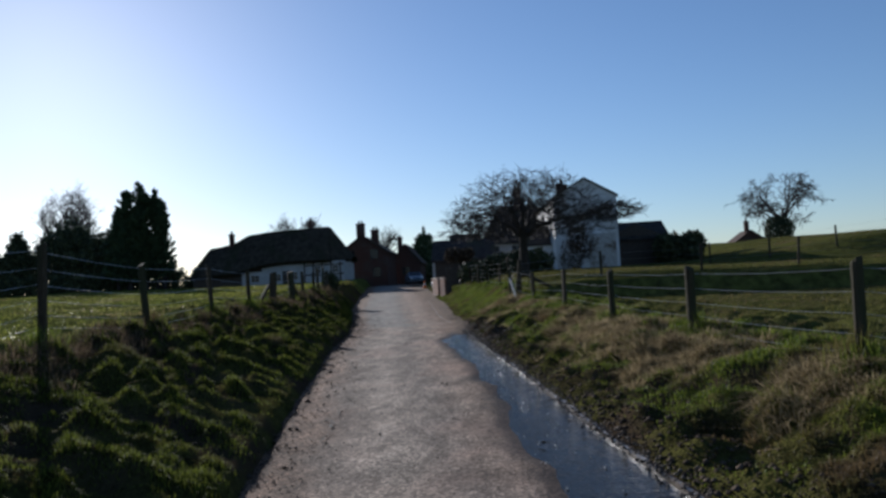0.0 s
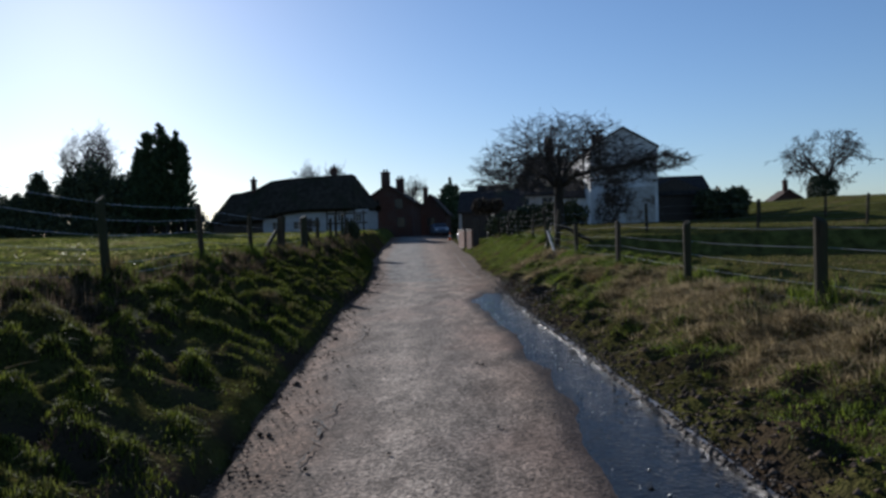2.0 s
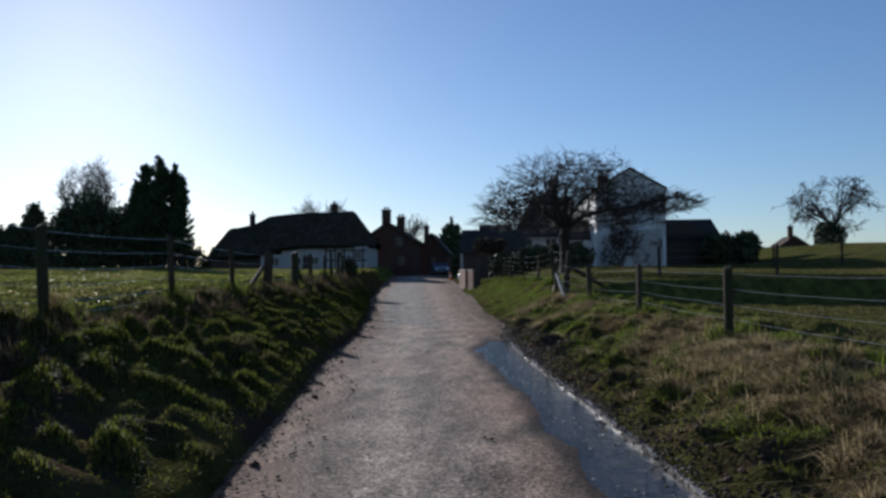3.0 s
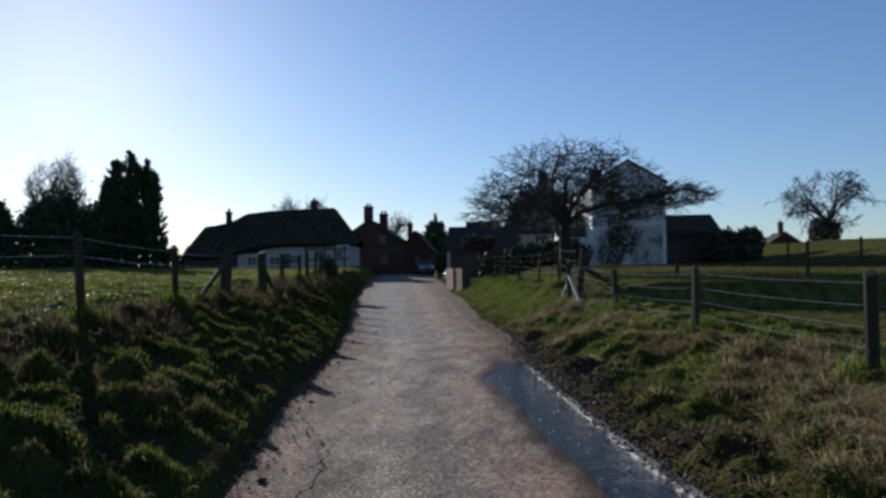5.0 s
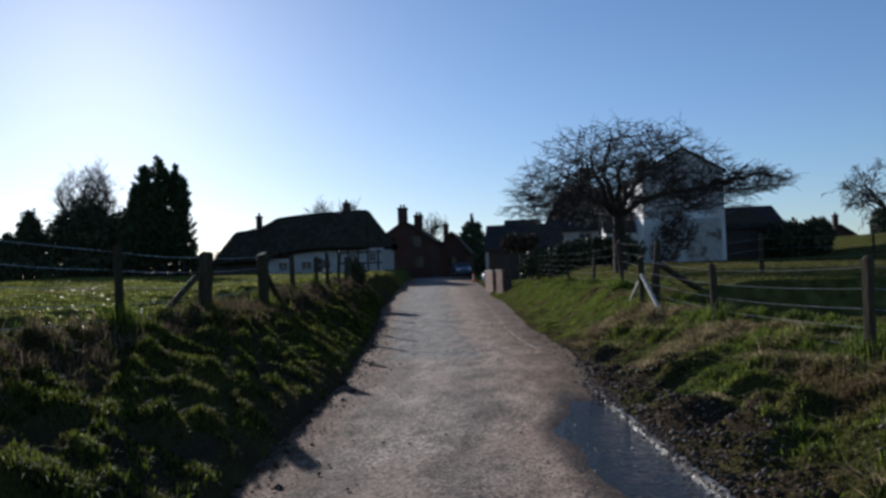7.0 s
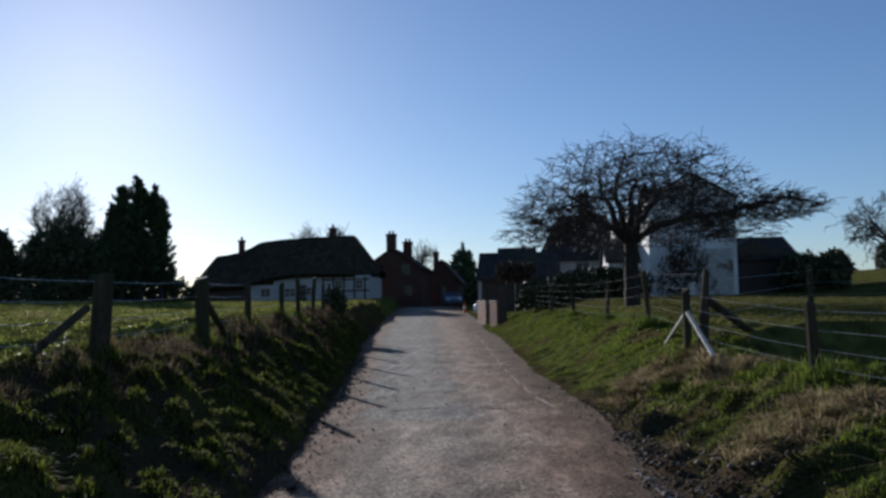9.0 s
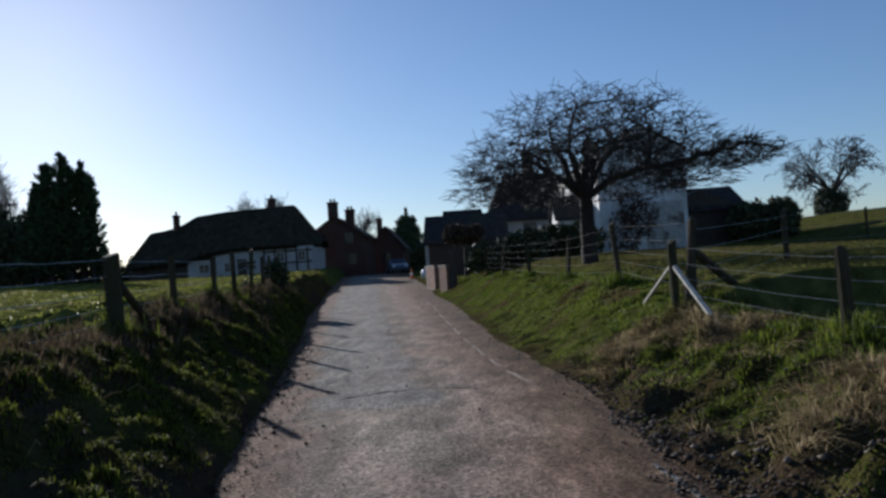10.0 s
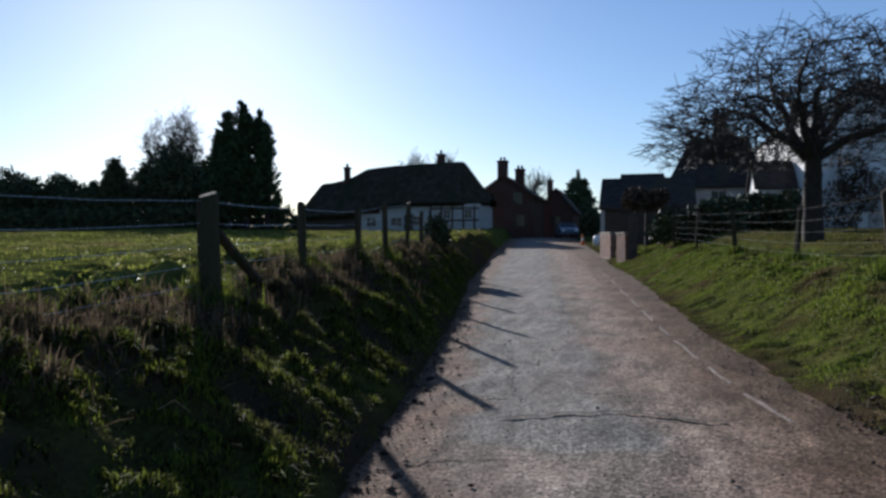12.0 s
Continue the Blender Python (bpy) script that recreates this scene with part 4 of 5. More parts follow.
def conifer(x, y, z, label, leaders, seed, size=0.34):
    """Pointed leaders with whorls of upswept feathery branches; leaders: x, y, top, reach, foot."""
    t = base("conifer", x, y, z, label, "tree")
    rs = np.random.RandomState(seed)
    C, D = [], []
    for lx, ly, top, reach, foot in leaders:
        v, f = tube([(lx, ly, -0.4), (lx, ly, top * 0.5), (lx, ly, top * 0.95)], [0.24, 0.16, 0.03], 7)
        child("trunk", mesh_data("trunk", v, f, M_BARK), t)
        for _ in range(int(top * 13)):
            k = rs.rand() ** 1.15
            h = foot + (top - foot) * k
            a, e = rs.uniform(0, 6.28), radians(rs.uniform(5, 42) + 30 * k)
            d = np.array([math.cos(a) * math.cos(e), math.sin(a) * math.cos(e), math.sin(e)])
            ln = reach * ((1 - k) ** 0.55 + 0.05) * rs.uniform(0.5, 1.35)
            n = int(26 * ln + 12)
            r = rs.rand(n) ** 0.75
            sag = np.array([0, 0, -0.22]) * (np.sin(r * 3.1) * ln * 0.6)[:, None]
            C.append(np.array([lx, ly, h]) + d * (r * ln)[:, None] + sag + rs.normal(0, 0.13, (n, 3)) * (1.15 - 0.7 * r)[:, None])
            D.append(d + rs.normal(0, 0.5, (n, 3)))
    C, D = np.concatenate(C), np.concatenate(D)
    D /= np.linalg.norm(D, axis=1)[:, None]
    W = np.cross(D, rs.normal(size=D.shape))
    W /= np.linalg.norm(W, axis=1)[:, None]
    s = size * rs.uniform(0.6, 1.3, len(C))[:, None]
    V = np.stack([C - W * s * 0.32, C + W * s * 0.32, C + D * s], 1).reshape(-1, 3)
    child("crown", array_mesh("crown", V, np.arange(3 * len(C)).reshape(-1, 3), M_NEEDLE), t)
    return t


conifer(-39, 88, 2.6, "tall dark conifer clump with several pointed tips", ((0.1, 0, 12.2, 2.0, 1.4), (-1.8, 0.5, 11.3, 2.0, 1.2), (1.7, 0.3, 11.4, 1.9, 1.5), (-2.7, 0, 9.0, 1.6, 1.2), (2.7, -0.2, 9.8, 1.5, 1.9), (-0.9, -0.8, 10.9, 2.2, 1.3), (0.9, -0.6, 10.8, 2.2, 1.4)), 31)
fir = spire(0, 0, 0.5, 7.6, 2.6, 8)
evergreen("fir_tree", -11.2, 130, 2.5, "dark pointed fir tree at the far end", fir, 14000, 0.38, M_NEEDLE, 32, [(0, 0, 7, 0.25)])
rs1 = random.Random(8)
for k, (x, top, w) in enumerate(((-44.5, 9.4, 2.8), (-48.3, 10.6, 3.2), (-52, 9.8, 3.0), (-56, 9.4, 1.7), (-59.3, 7.4, 1.3), (-63.5, 8.3, 2.8), (-68.5, 8.8, 3.2), (-74, 8.9, 3.6), (-81, 8.4, 3.8))):
    h = top - 2.6
    blobs = [(rs1.uniform(-w * 0.4, w * 0.4), rs1.uniform(-0.6, 0.6), h * f, w * s, w * 0.8, h * 0.3, s) for f, s in ((0.42, 0.95), (0.54, 1.05), (0.72, 0.8), (0.85, 0.5))]
    evergreen("evergreen_tree", x, 92 + (k % 3), 2.6, "dark dense evergreen in the field boundary", blobs, 11000, 0.36, M_HEDGE, 40 + k, [(0, 0, h * 0.6, 0.22)])


def hedge(x0, y0, x1, y1, h, label, seed, depth=0.9, n=9000, size=0.3, gaps=0.0):
    L = math.hypot(x1 - x0, y1 - y0)
    k = max(2, int(L / 1.1))
    rr = random.Random(seed)
    blobs = []
    zb = gz(x0, y0)
    for i in range(k):
        t = (i + 0.5) / k
        x, y = x0 + (x1 - x0) * t, y0 + (y1 - y0) * t
        if rr.random() < gaps:
            blobs.append((x - x0, y - y0, gz(x, y) - zb + h * 0.2, 0.7, depth, h * 0.26, 0.4))
            continue
        blobs.append((x - x0, y - y0, gz(x, y) - zb + h * 0.5, 0.95, depth, h * rr.uniform(0.48, 0.6), 1))
    return evergreen("hedge", x0, y0, zb, label, blobs, n, size, M_HEDGE, seed, category="hedge", droop=0.0)


hedge(-90, 90, -32.5, 89.5, 2.0, "low dark hedge along the far side of the field", 51, n=34000, size=0.36, gaps=0.16)
hedge(12.6, 56.5, 15.2, 56, 1.9, "dark rounded hedge beside the shed", 52, depth=1.2, n=6000)
hedge(-0.6, 50.6, 4.4, 49, 1.3, "clipped dark hedge in front of the white house", 54, n=7000, size=0.22)
hedge(-9, 133, 14, 138, 2.6, "far hedgerow on the skyline", 55, n=9000, size=0.6)
hedge(-15, 120, -8, 122, 3.0, "dark shrubs at the end of the lane", 56, n=5000, size=0.5)
evergreen("shrub", 6.6, 52.0, 1.8, "tall brown shrub against the white gable wall", [(-0.4, 0, 0.9, 0.7, 0.5, 1.0, 1), (0.3, 0, 1.5, 0.8, 0.5, 0.95, 0.8), (-0.1, 0, 2.1, 0.6, 0.4, 0.75, 0.5)], 2600, 0.13, M_SHRUB, 57, category="shrub", droop=0)
evergreen("bush", -7.3, 41.2, gz(-7.3, 41.2), "small dark clipped bush at the end of the fence", [(0, 0, 0.45, 0.34, 0.34, 0.5, 1)], 2500, 0.1, M_HEDGE, 61, category="bush", droop=0)
evergreen("clipped_tree", -1.3, 55.5, 1.2, "clipped box-shaped tree before the outbuilding", [(-0.35, 0, 2.1, 0.6, 0.6, 0.5, 1), (0.4, 0, 2.1, 0.6, 0.6, 0.48, 1)], 4000, 0.14, M_SHRUB, 58, [(0, 0, 2, 0.1)], droop=0)
evergreen("bush", 32.5, 93, gz(32.5, 93), "dark round bush beneath the willow", [(0, 0, 1.2, 1.35, 1.1, 1.45, 1)], 5000, 0.22, M_HEDGE, 59, category="bush", droop=0)


# ---- small things along the lane ----
GP = base("gate_post", -1.75, 50, gz(-1.75, 50), "dark square gate post", "post")
part("post_body", box(-0.16, -0.16, -0.3, 0.16, 0.16, 1.65, 0.02), M_TIMBER, GP)


M_WALLBRICK = material("orange_brick", (0.13, 0.075, 0.055), (0.3, 0.18, 0.13), 5, 0.9, 0.5, 30, third=(0.16, 0.12, 0.1), patch=0.8, spec=0.05)


def brick_wall(x0, y0, x1, y1, z0, h, label):
    """A low wall of single bricks, with a coping."""
    L, a = math.hypot(x1 - x0, y1 - y0), math.degrees(math.atan2(y1 - y0, x1 - x0))
    L = int(L / 0.225) * 0.225 - 0.01
    w = base("brick_wall", x0, y0, z0, label, "wall", rz=a)
    part("core", box(0.01, -0.095, -0.3, L - 0.01, 0.095, h - 0.01), M_EDGE, w, "mortar core")
    me = bpy.data.meshes.new("brick")
    bm = box(0, -0.105, 0, 0.215, 0.105, 0.065, 0.006)
    bm.to_mesh(me)
    bm.free()
    me.materials.append(M_WALLBRICK)
    half = bpy.data.meshes.new("brick")
    bm = box(0, -0.105, 0, 0.1025, 0.105, 0.065, 0.006)
    bm.to_mesh(half)
    bm.free()
    half.materials.append(M_WALLBRICK)
    for r in range(int(h / 0.075)):
        x = -0.1125 * (r % 2)
        while x + 0.2 < L + 0.001:
            if x >= -0.001:
                child("brick", me, w, m=pose(x, rnd.uniform(-0.003, 0.003), r * 0.075))
            x += 0.225
        if r % 2:
            child("brick", half, w, m=pose(0, rnd.uniform(-0.003, 0.003), r * 0.075))
            child("brick", half, w, m=pose(L - 0.1025, rnd.uniform(-0.003, 0.003), r * 0.075))
    part("coping", box(-0.03, -0.14, h, L + 0.03, 0.14, h + 0.07, 0.015), M_EDGE, w, "brown coping stones")
    return w


brick_wall(-2.35, 51.6, -1.95, 50.3, gz(-2.2, 51), 1.1, "short low brick wall beside the gateway")
brick_wall(-3.4, 57.5, -2.7, 54.2, gz(-3, 56), 1.1, "low brick wall along the lane")

cone = base("traffic_cone", -5.85, 75, float(road_z(75)) + 0.02, "orange traffic cone at the roadside", "cone")
part("cone_base", box(-0.2, -0.2, 0, 0.2, 0.2, 0.05, 0.01), M_ORANGE, cone)
v, f = tube([(0, 0, 0.05), (0, 0, 0.4), (0, 0, 0.75)], [0.15, 0.09, 0.03], 12)
child("cone_body", mesh_data("cone_body", v, f, M_ORANGE), cone)
v, f = tube([(0, 0, 0.3), (0, 0, 0.46)], [0.117, 0.09], 12)
child("band", mesh_data("band", v, f, M_SACK), cone, "white reflective band")
drum = base("drum", -4.6, 72, float(road_z(72)) + 0.05, "white rounded drum lying at the roadside", "drum")
v, f = tube([(0, 0, 0.0), (0, 0, 0.06), (0, 0, 0.3), (0, 0, 0.55), (0, 0, 0.68), (0, 0, 0.72)], [0.18, 0.27, 0.32, 0.3, 0.2, 0.03], 14)
child("drum_body", mesh_data("drum_body", v, f, M_SACK, True), drum)


def car(x, y, z, rz):
    c = base("car", x, y, z, "blue-grey hatchback parked at the end of the lane", "car", rz=rz)
    side = [(-2.0, 0.35), (-2.0, 0.8), (-1.8, 0.92), (-1.3, 1.38), (0.2, 1.42), (0.9, 0.98), (1.8, 0.82), (2.0, 0.6), (1.95, 0.35)]
    V = [(x, s * (0.82 if z < 1.0 else 0.66), z) for s in (-1, 1) for x, z in side]
    n = len(side)
    F = [tuple(range(n)), tuple(range(2 * n - 1, n - 1, -1))] + [(i, (i + 1) % n, (i + 1) % n + n, i + n) for i in range(n)]
    part("body", poly(V, F), M_CAR, c)
    part("windscreen", poly([(0.26, -0.6, 1.4), (0.26, 0.6, 1.4), (0.88, 0.72, 1.02), (0.88, -0.72, 1.02)], [(0, 1, 2, 3)]), M_GLASS, c)
    for wx in (-1.25, 1.25):
        for s in (-1, 1):
            V, F = tube([(wx, s * 0.66, 0.32), (wx, s * 0.86, 0.32)], 0.32, 14)
            F += [tuple(range(14)), tuple(range(14, 28))]
            wv = child("wheel", mesh_data("wheel", V, F, M_TYRE), c)
            V, F = tube([(wx, s * 0.861, 0.32), (wx, s * 0.875, 0.32)], 0.2, 10)
            F += [tuple(range(10)), tuple(range(10, 20))]
            child("rim", mesh_data("rim", V, F, M_WIRE), wv)
    for s in (-1, 1):
        part("headlight", box(1.9, s * 0.6 - 0.15, 0.62, 2.0, s * 0.6 + 0.15, 0.74, 0.02), M_SACK, c)
    return c


car(-9.2, 96, float(road_z(96)) + 0.02, -75)

# ---- broken surface of the lane ----
def between(k):
    return lambda y: road_l(y) * (1 - k) + road_r(y) * k


def crack(x0, y0, x1, y1, w, seed):
    """A ragged groove in the tarmac, filled with dark dirt."""
    rr = random.Random(seed)
    n = max(6, int(math.hypot(x1 - x0, y1 - y0) / 0.07))
    nx, ny = -(y1 - y0), x1 - x0
    L = math.hypot(nx, ny)
    V, F = [], []
    wander = 0.0
    for i in range(n + 1):
        t = i / n
        wander = 0.8 * wander + rr.gauss(0, 0.032)
        h = w * (0.25 + rr.random()) * min(1, 6 * t + 0.1, 6 * (1 - t) + 0.1)
        for s in (-1, 1):
            x, y = x0 + (x1 - x0) * t + nx / L * (wander + s * h), y0 + (y1 - y0) * t + ny / L * (wander + s * h)
            z = float(road_z(y)) + 0.0165 + 0.008 * float(vnoise(x, y, 0.8, 6)) + 0.003 * float(vnoise(x, y, 0.12, 7))
            V.append((x, y, z))
    for i in range(n):
        F.append((2 * i, 2 * i + 1, 2 * i + 3, 2 * i + 2))
    return child("crack", mesh_data("crack", V, F, M_CRACK), road)


for k, (a, b, y0, y1, w) in enumerate(((0.22, 0.52, 23.4, 23.85, 0.034), (0.5, 0.72, 23.9, 23.6, 0.042), (0.02, 0.34, 22.0, 22.3, 0.014), (0.12, 0.3, 20.6, 20.75, 0.012), (0.3, 0.27, 24, 27.5, 0.01), (0.51, 0.5, 31, 36, 0.02), (0.42, 0.6, 24.7, 24.55, 0.014),
                                         (0.17, 0.16, 6, 8, 0.012), (0.15, 0.17, 11, 13, 0.012), (0.16, 0.26, 24.2, 24.3, 0.02), (0.1, 0.2, 26.4, 26.5, 0.014), (0.08, 0.2, 28.4, 28.5, 0.014))):
    crack(float(between(a)(y0)), y0, float(between(b)(y1)), y1, w, 60 + k)

# flush concrete edging along the water, and pale fragments further on
M_WET = material("wet_concrete", (0.11, 0.098, 0.084), (0.33, 0.3, 0.26), 6, 0.34, 0.8, 35, third=(0.1, 0.075, 0.05), patch=1.2, spec=0.6, bump_dist=0.03)
kerb = base("kerb", float(road_r(0)), 0, float(road_z(0)), "worn pale wet concrete edging beside the running water", "kerb", kind="structure")


def edging(y0, y1, xa, w, mat, lift, name="kerb_stone"):
    ys = np.linspace(y0, y1, max(2, int((y1 - y0) / 0.15) + 1))
    V, F = [], []
    for y in ys:
        x, z = float(xa(y)), float(road_z(y))
        j = rnd.uniform(-0.014, 0.014)
        V += [(x - w / 2 + j, y, z - 0.05), (x - w / 2 + j, y, z + lift), (x + w / 2 + j, y, z + lift + rnd.uniform(-0.004, 0.004)), (x + w / 2 + j, y, z - 0.05)]
    for i in range(len(ys) - 1):
        for k in range(3):
            F.append((4 * i + k, 4 * i + k + 1, 4 * i + k + 5, 4 * i + k + 4))
    F += [(0, 1, 2, 3), (len(V) - 4, len(V) - 3, len(V) - 2, len(V) - 1)]
    inv = kerb.matrix_basis.inverted()
    return child(name, mesh_data(name, [inv @ Vector(v) for v in V], F, mat), kerb)


y = -3.0
while y < 19.5:
    L = rnd.uniform(0.25, 0.8)
    if rnd.random() < 0.95:
        edging(y, y + L - 0.015, lambda q: road_r(q) - 0.1 + 0.02 * vnoise(q, 0 * q, 1.5, 30), rnd.uniform(0.022, 0.036) + (0.004 if y > 6 else 0), M_WET, rnd.uniform(0.002, 0.01) + (0.003 if y > 6 else 0))
    y += L
for y0, L in ((23.6, 1.3), (25.4, 1.0), (27.0, 1.6), (29.2, 1.1), (31.0, 1.8), (33.5, 1.5), (36, 2.2), (39.5, 2.0), (43, 2.5)):
    edging(y0, y0 + L, lambda q: between(0.86)(q) + 0.02 * vnoise(q, 0 * q, 0.6, 31), 0.03, M_EDGE, 0.009)


# ---- loose stones ----
def stones(name, label, pts, sizes, mat, rs):
    """Small angular stones, each a crushed octahedron."""
    n = len(pts)
    B = np.array([(1, 0, 0), (0, 1, 0), (-1, 0, 0), (0, -1, 0), (0, 0, 0.75), (0, 0, -0.4)], float)
    V = B[None] * rs.uniform(0.6, 1.25, (n, 6, 1)) * np.asarray(sizes)[:, None, None]
    a = rs.uniform(0, 6.28, n)
    c, s_ = np.cos(a)[:, None], np.sin(a)[:, None]
    V = np.stack([V[..., 0] * c - V[..., 1] * s_, V[..., 0] * s_ + V[..., 1] * c, V[..., 2]], -1) + pts[:, None, :]
    T = np.array([(0, 1, 4), (1, 2, 4), (2, 3, 4), (3, 0, 4), (1, 0, 5), (2, 1, 5), (3, 2, 5), (0, 3, 5)])
    F = (T[None] + 6 * np.arange(n)[:, None, None]).reshape(-1, 3)
    return tagged(new(name, array_mesh(name, V.reshape(-1, 3), F, mat)), label, "stones", kind="stuff")


rs = np.random.RandomState(7)
n = 1500
sy = rs.uniform(1, 19.5, n)
sx = road_r(sy) - 0.1 + rs.normal(0, 0.07, n)
stones("edge_pebbles", "wet pebbles along the edge of the running water", np.stack([sx, sy, road_z(sy) + 0.012], 1), rs.uniform(0.008, 0.026, n), M_STONE, rs)
# sparkles on the water, added as small pale stones
n = 130
sy = rs.uniform(2, 17, n)
k = rs.rand(n)
sx = np.interp(sy, PUD_Y, PUD_X) * (1 - k) + (road_r(sy) - 0.2) * k
M_SPARKLE = material("sparkle_flecks", (0.3, 0.28, 0.24), (0.6, 0.57, 0.5), 12, 0.3, 0.2, spec=0.5)
stones("sparkle_flecks", "pale stone-shaped flecks added as sparkles on the shallow water", np.stack([sx, sy, road_z(sy) - 0.021], 1), rs.uniform(0.006, 0.016, n), M_SPARKLE, rs)
n = 1300
sy = rs.uniform(14.5, 21.5, n)
sx = road_r(sy) + np.abs(rs.normal(0, 0.55, n)) - 0.15 + 0.25 * np.exp(-((sy - 18.5) / 2) ** 2)
stones("rubble", "dark broken flints and stones at the foot of the verge", np.stack([sx, sy, np.maximum(ground_z(sx, sy), road_z(sy)) + 0.01], 1), rs.uniform(0.006, 0.024, n) + 0.02 * (rs.rand(n) < 0.1), M_STONE, rs)
n = 5200
sy = rs.uniform(1, 30, n)
side = rs.rand(n)
k = np.where(side < 0.45, np.abs(rs.normal(0.02, 0.09, n)), np.where(side < 0.75, 1 - np.abs(rs.normal(0.0, 0.05, n)), rs.rand(n)))
sx = road_l(sy) * (1 - k) + road_r(sy) * k
stones("gravel", "loose gravel on the worn lane", np.stack([sx, sy, road_z(sy) + 0.012 + 0.008 * vnoise(sx, sy, 0.8, 6)], 1), rs.uniform(0.004, 0.013, n) + 0.012 * (rs.rand(n) < 0.05), M_STONE, rs)


n = 900
sy = rs.uniform(0.5, 34, n)
sx = road_l(sy) + np.abs(rs.normal(0, 0.16, n)) - 0.06
M_CLOD = material("earth_clods", (0.03, 0.023, 0.017), (0.11, 0.085, 0.064), 8, 0.95, 0.3, 50, island=0.5, spec=0.03)
stones("clods", "brown earth crumbs fallen along the edge of the lane", np.stack([sx, sy, road_z(sy) + 0.008], 1), rs.uniform(0.006, 0.02, n) + 0.025 * (rs.rand(n) < 0.12), M_CLOD, rs)
n = 7000
sy = 0.5 + 24 * rs.rand(n) ** 1.2
sx = road_r(sy) + np.abs(rs.normal(0.1, 0.42, n))
stones("verge_clods", "crumbled dark earth at the foot of the verge", np.stack([sx, sy, ground_z(sx, sy) + 0.006], 1), rs.uniform(0.006, 0.022, n) + 0.02 * (rs.rand(n) < 0.08), M_CLOD, rs)


# ---- grass ----
def blades(name, label, x, y, h, w, mat, rs, lean=0.5, away=None):
    """Bent tapering blades."""
    n = len(x)
    z = ground_z(x, y) - 0.015
    a, b = rs.uniform(0, 6.28, n), rs.uniform(0, 6.28, n)
    b = b if away is None else away
    l = np.abs(rs.normal(0, lean, n)) * h
    dx, dy = np.cos(a) * w / 2, np.sin(a) * w / 2
    P = np.stack([x, y, z], 1)
    side = np.stack([dx, dy, 0 * dx], 1)
    mid = P + np.stack([np.cos(b) * l * 0.35, np.sin(b) * l * 0.35, h * 0.6], 1)
    tip = P + np.stack([np.cos(b) * l, np.sin(b) * l, h * (1 - 0.7 * np.minimum(l / h / 1.5, 1))], 1)
    V = np.stack([P - side, P + side, mid + side * 0.75, mid - side * 0.75, tip], 1).reshape(-1, 3)
    i = 5 * np.arange(n)
    F = np.stack([np.stack([i, i + 1, i + 2], 1), np.stack([i, i + 2, i + 3], 1), np.stack([i + 3, i + 2, i + 4], 1)], 1).reshape(-1, 3)
    return tagged(new(name, array_mesh(name, V, F, mat)), label, "grass", kind="stuff")


def scatter(n, y0, y1, near, rs):
    """Distances along the lane, thicker towards the near end."""
    return y0 + (y1 - y0) * rs.rand(n) ** near


def tufts(name, label, cx, cy, per, h, spread, w, mat, rs, lean):
    """Clumps of blades that bend outwards from their middle."""
    k = np.repeat(np.arange(len(cx)), per)
    a, r = rs.uniform(0, 6.28, len(k)), np.abs(rs.normal(0, 1, len(k)))
    size = np.repeat(rs.uniform(0.6, 1.3, len(cx)), per)
    comb = np.repeat(rs.uniform(0, 6.28, len(cx)), per)
    x, y = cx[k] + np.cos(a) * r * spread * size, cy[k] + np.sin(a) * r * spread * size
    out = np.arctan2(0.8 * np.sin(a) + 0.7 * np.sin(comb), 0.8 * np.cos(a) + 0.7 * np.cos(comb)) + rs.normal(0, 0.35, len(k))
    return blades(name, label, x, y, h * size * rs.uniform(0.55, 1.15, len(k)), w + 0.0002 * y, mat, rs, lean, out)


rs = np.random.RandomState(12)
# mossy tufts on the bank, whose shade is deepened by dark blade colour
n = 520000
y = scatter(n, 0.0, 46, 1.5, rs)
wl = road_l(y) - fence_l(y)
d = rs.rand(n) * (wl + 0.6) + 0.02
x = road_l(y) - d
tuft = vnoise(x + 0.4 * y, y, 0.34, 1)
keep = rs.rand(n) < np.clip(0.12 + 1.5 * np.abs(tuft), 0, 1) * sstep(0.0, 0.32, d)
x, y, tuft = x[keep], y[keep], tuft[keep]
h = (0.025 + 0.06 * np.abs(tuft)) * rs.uniform(0.5, 1.4, len(x))
blades("bank_grass", "tufted grass and moss on the bank, shade painted into its dark colour", x, y, h, 0.0055 + 0.0003 * y, M_SHADE_GRASS, rs, 0.8)
# dry growth along the field fence
n = 34000
y = scatter(n, 2, 46, 1.2, rs)
x = fence_l(y) + rs.normal(0.05, 0.28, n)
keep = vnoise(x, y, 1.6, 12) + rs.normal(0, 0.35, n) > 0
x, y = x[keep], y[keep]
blades("dry_grass", "dead brown grass along the field fence", x, y, rs.uniform(0.08, 0.26, len(x)), 0.006 + 0.0002 * y, M_DEAD, rs, 0.5)
# field beyond
n = 280000
y = scatter(n, 3, 80, 1.5, rs)
x = fence_l(y) - 28 * rs.rand(n) ** 1.6
keep = rs.rand(n) < 0.5 + 0.5 * vnoise(x, y, 0.7, 13)
x, y = x[keep], y[keep]
blades("field_grass", "short green pasture in the field", x, y, rs.uniform(0.025, 0.075, len(x)) + 0.04 * (vnoise(x, y, 0.9, 14) > 0.45), 0.012 + 0.0004 * y, M_FIELD, rs, 0.7)
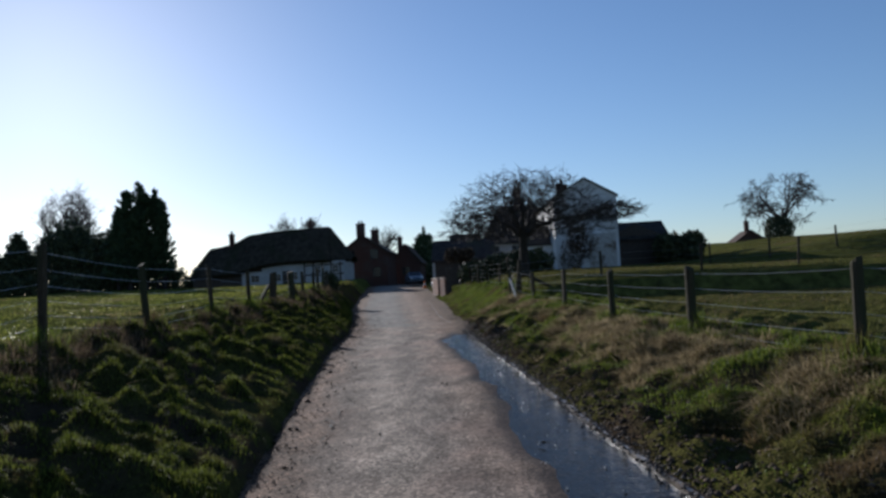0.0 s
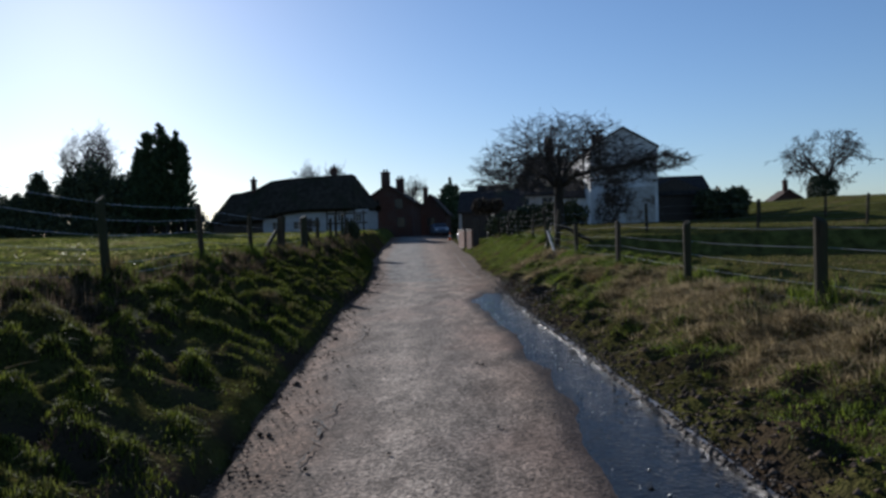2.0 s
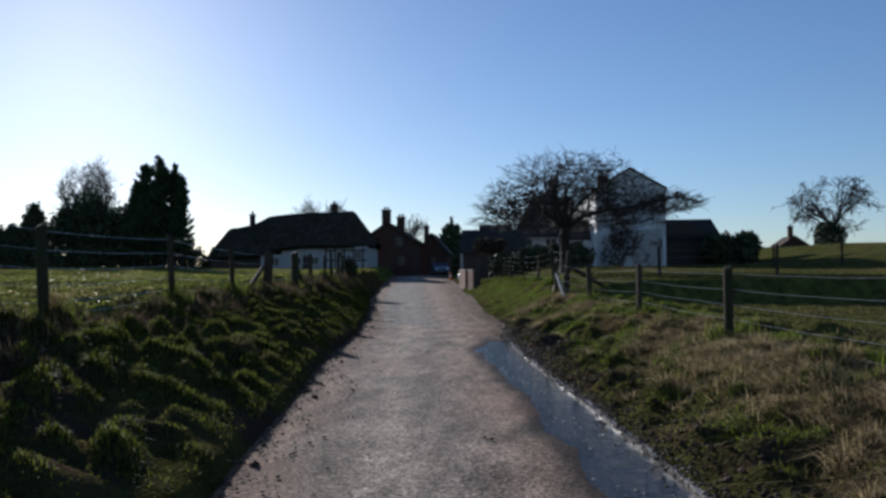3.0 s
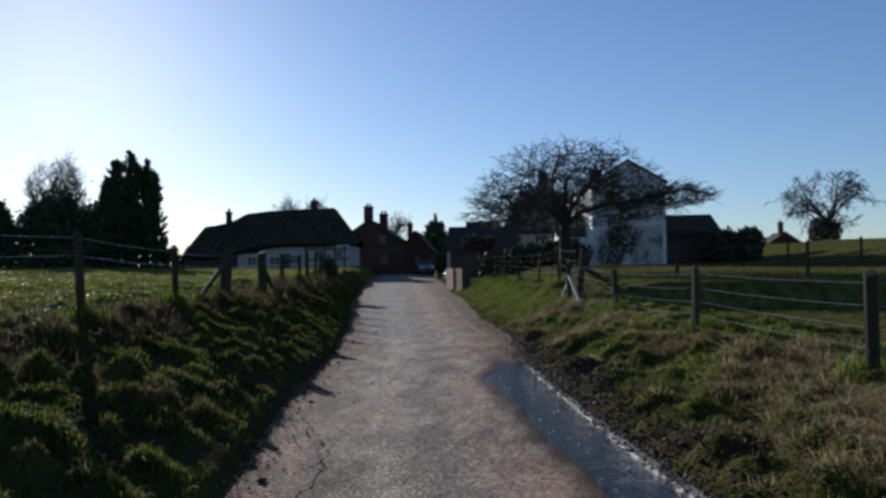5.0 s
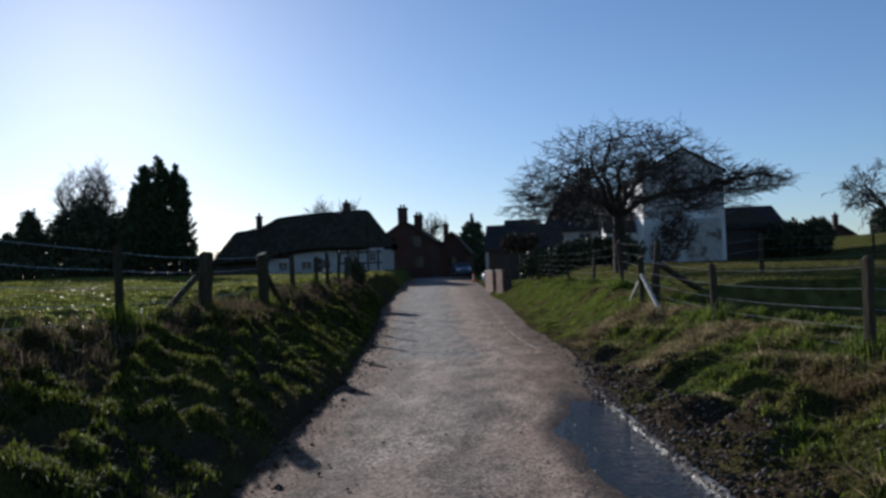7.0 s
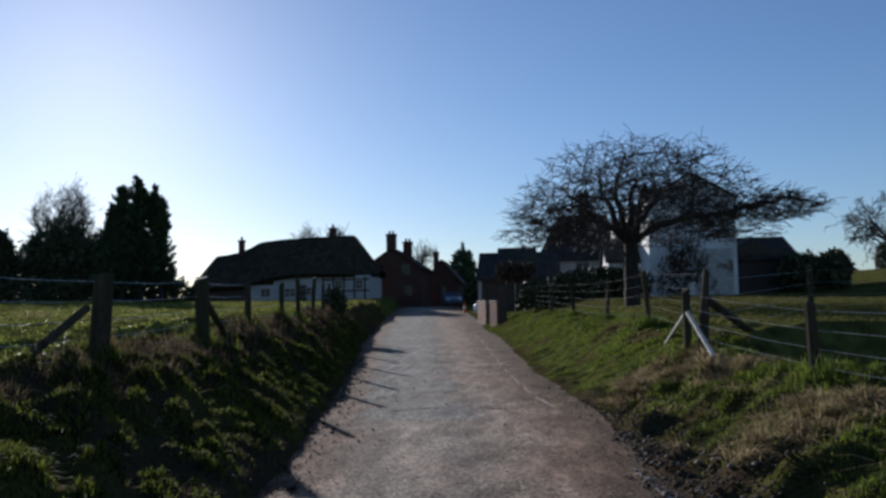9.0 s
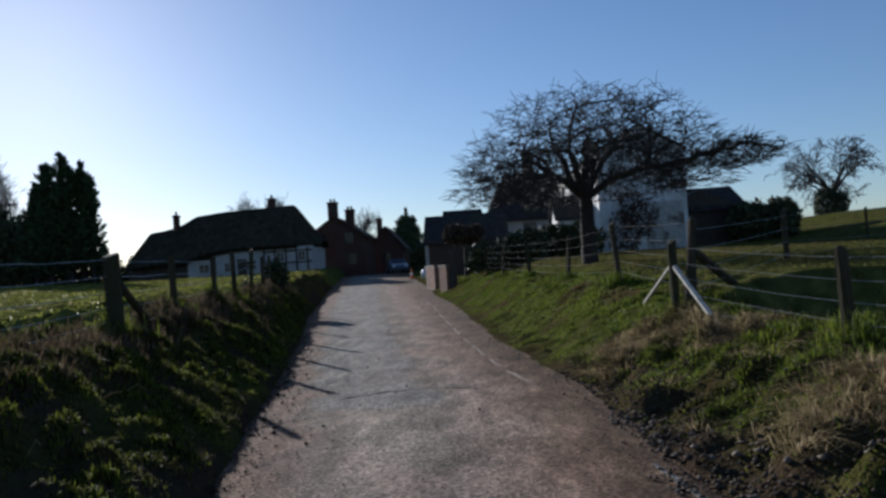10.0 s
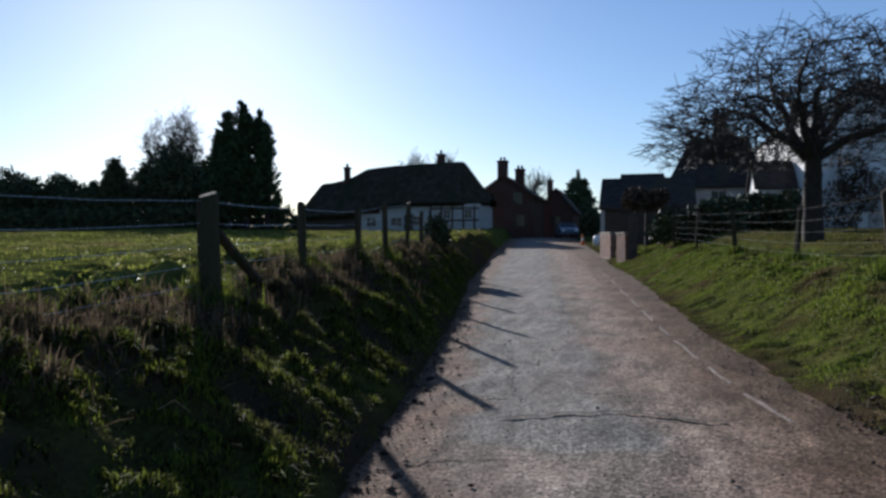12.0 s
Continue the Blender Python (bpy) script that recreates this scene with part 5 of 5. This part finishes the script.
# sunlit verge
n = 430000
y = scatter(n, 0.5, 52, 1.35, rs)
wr = fence_r(y) - road_r(y)
d = rs.rand(n) * (wr + 1.0)
x = road_r(y) + d + 0.05
bare = vnoise(x, y, 0.9, 15) + 0.9 * np.exp(-((y - 17.5) / 2.2) ** 2 - (d / 0.8) ** 2) + 0.6 * np.exp(-((y - 22.6) / 1.0) ** 2 - ((x - 1.7) / 0.5) ** 2)
keep = (rs.rand(n) < np.clip(0.7 - 1.0 * bare, np.where(y > 23, 0.6, 0.22), 1)) & (rs.rand(n) < 0.08 + 0.92 * sstep(0.05, np.where(y < 23.5, 0.75, 0.4), d + 0.25 * vnoise(x, y, 0.5, 45)))
x, y, d = x[keep], y[keep], d[keep]
thin_out = (rs.rand(len(x)) > 0.55 * sstep(1.2, 0.7, d) * sstep(23, 20, y))
x, y, d = x[thin_out], y[thin_out], d[thin_out]
tall = np.clip(d / 1.6, 0.35, 1) * np.where(y > 25, 0.6, 1.0)
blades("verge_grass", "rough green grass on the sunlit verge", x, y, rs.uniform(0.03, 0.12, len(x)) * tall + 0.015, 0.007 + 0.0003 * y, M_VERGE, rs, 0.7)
n = 2600
y = scatter(n, 1, 24.5, 0.9, rs)
x = fence_r(y) + rs.normal(-0.36, 0.4, n)
keep = vnoise(x, y, 1.1, 16) + rs.normal(0, 0.25, n) > np.where(y > 14, 0.2, -0.06)
tufts("dry_grass", "pale dead grass tufts below the verge fence", x[keep], y[keep], 70, 0.15, 0.07, 0.0045, M_STRAW, rs, 2.0)
n = 2600
y = scatter(n, 0.5, 26, 1.3, rs)
x = road_r(y) + 0.45 + (fence_r(y) - road_r(y) + 0.4) * rs.rand(n)
keep = vnoise(x, y, 0.8, 46) + rs.normal(0, 0.25, n) > -0.1
tufts("grass_tufts", "green grass tussocks on the rough verge", x[keep], y[keep], 46, 0.085, 0.06, 0.006, M_VERGE, rs, 1.2)
n = 420
y = scatter(n, 1, 40, 1.2, rs)
x = fence_l(y) + rs.normal(0.25, 0.3, n)
tufts("dead_tufts", "brown withered tussocks at the top of the bank", x, y, 44, 0.14, 0.07, 0.006, M_DEAD, rs, 1.0)
n = 200000
y = scatter(n, 3, 62, 1.3, rs)
x = fence_r(y) + 0.4 + 26 * rs.rand(n) ** 1.5
keep = rs.rand(n) < 0.55 + 0.5 * vnoise(x, y, 0.8, 17)
x, y = x[keep], y[keep]
blades("paddock_grass", "rough tussocky grass in the paddock", x, y, rs.uniform(0.02, 0.07, len(x)) + 0.04 * (vnoise(x, y, 1.1, 18) > 0.4), 0.012 + 0.0004 * y, M_PADDOCK, rs, 0.8)
# fallen stalks
def stalks(label, x, y, longest, rs):
    """Thin dry stems, three-sided, lying bent on the turf."""
    V, F = [], []
    for px, py in zip(x, y):
        a, l, bend = rs.uniform(0, 6.28), rs.uniform(0.3, 1.0) * longest, rs.normal(0, 0.5)
        pz = float(ground_z(np.array([px]), np.array([py]))[0]) + 0.05
        pts = [(px, py, pz), (px + math.cos(a) * l * 0.5, py + math.sin(a) * l * 0.5, pz + rs.uniform(0.0, 0.05)), (px + math.cos(a + bend) * l, py + math.sin(a + bend) * l, pz + rs.uniform(-0.04, 0.06))]
        v, f = tube(pts, [0.0032, 0.0028, 0.0015], 3)
        F += [tuple(i + len(V) for i in q) for q in f]
        V += v
    return tagged(new("stalks", mesh_data("stalks", V, F, M_STRAW)), label, "stalks", kind="stuff")


y = rs.uniform(4, 22, 420)
stalks("pale dead stalks lying on the verge", fence_r(y) + rs.normal(-0.5, 0.45, 420), y, 0.28, rs)
y = 1.0 + 24 * rs.rand(260) ** 1.2
stalks("pale bent stalks among the tussocks of the shaded bank", fence_l(y) + np.abs(rs.normal(0.2, 0.6, 260)), y, 0.2, rs)

# taller growth round the posts
px = np.array([p[0] for p in RIGHT[2:] + TRACK + LEFT[3:12]])
py = np.array([p[1] for p in RIGHT[2:] + TRACK + LEFT[3:12]])
k = rs.randint(0, len(px), 9000)
x, y = px[k] + rs.normal(0, 0.13, len(k)), py[k] + rs.normal(0, 0.13, len(k))
blades("tall_grass", "taller uncut grass round the fence posts", x, y, rs.uniform(0.1, 0.34, len(x)), 0.007 + 0.0002 * y, M_VERGE, rs, 0.4)
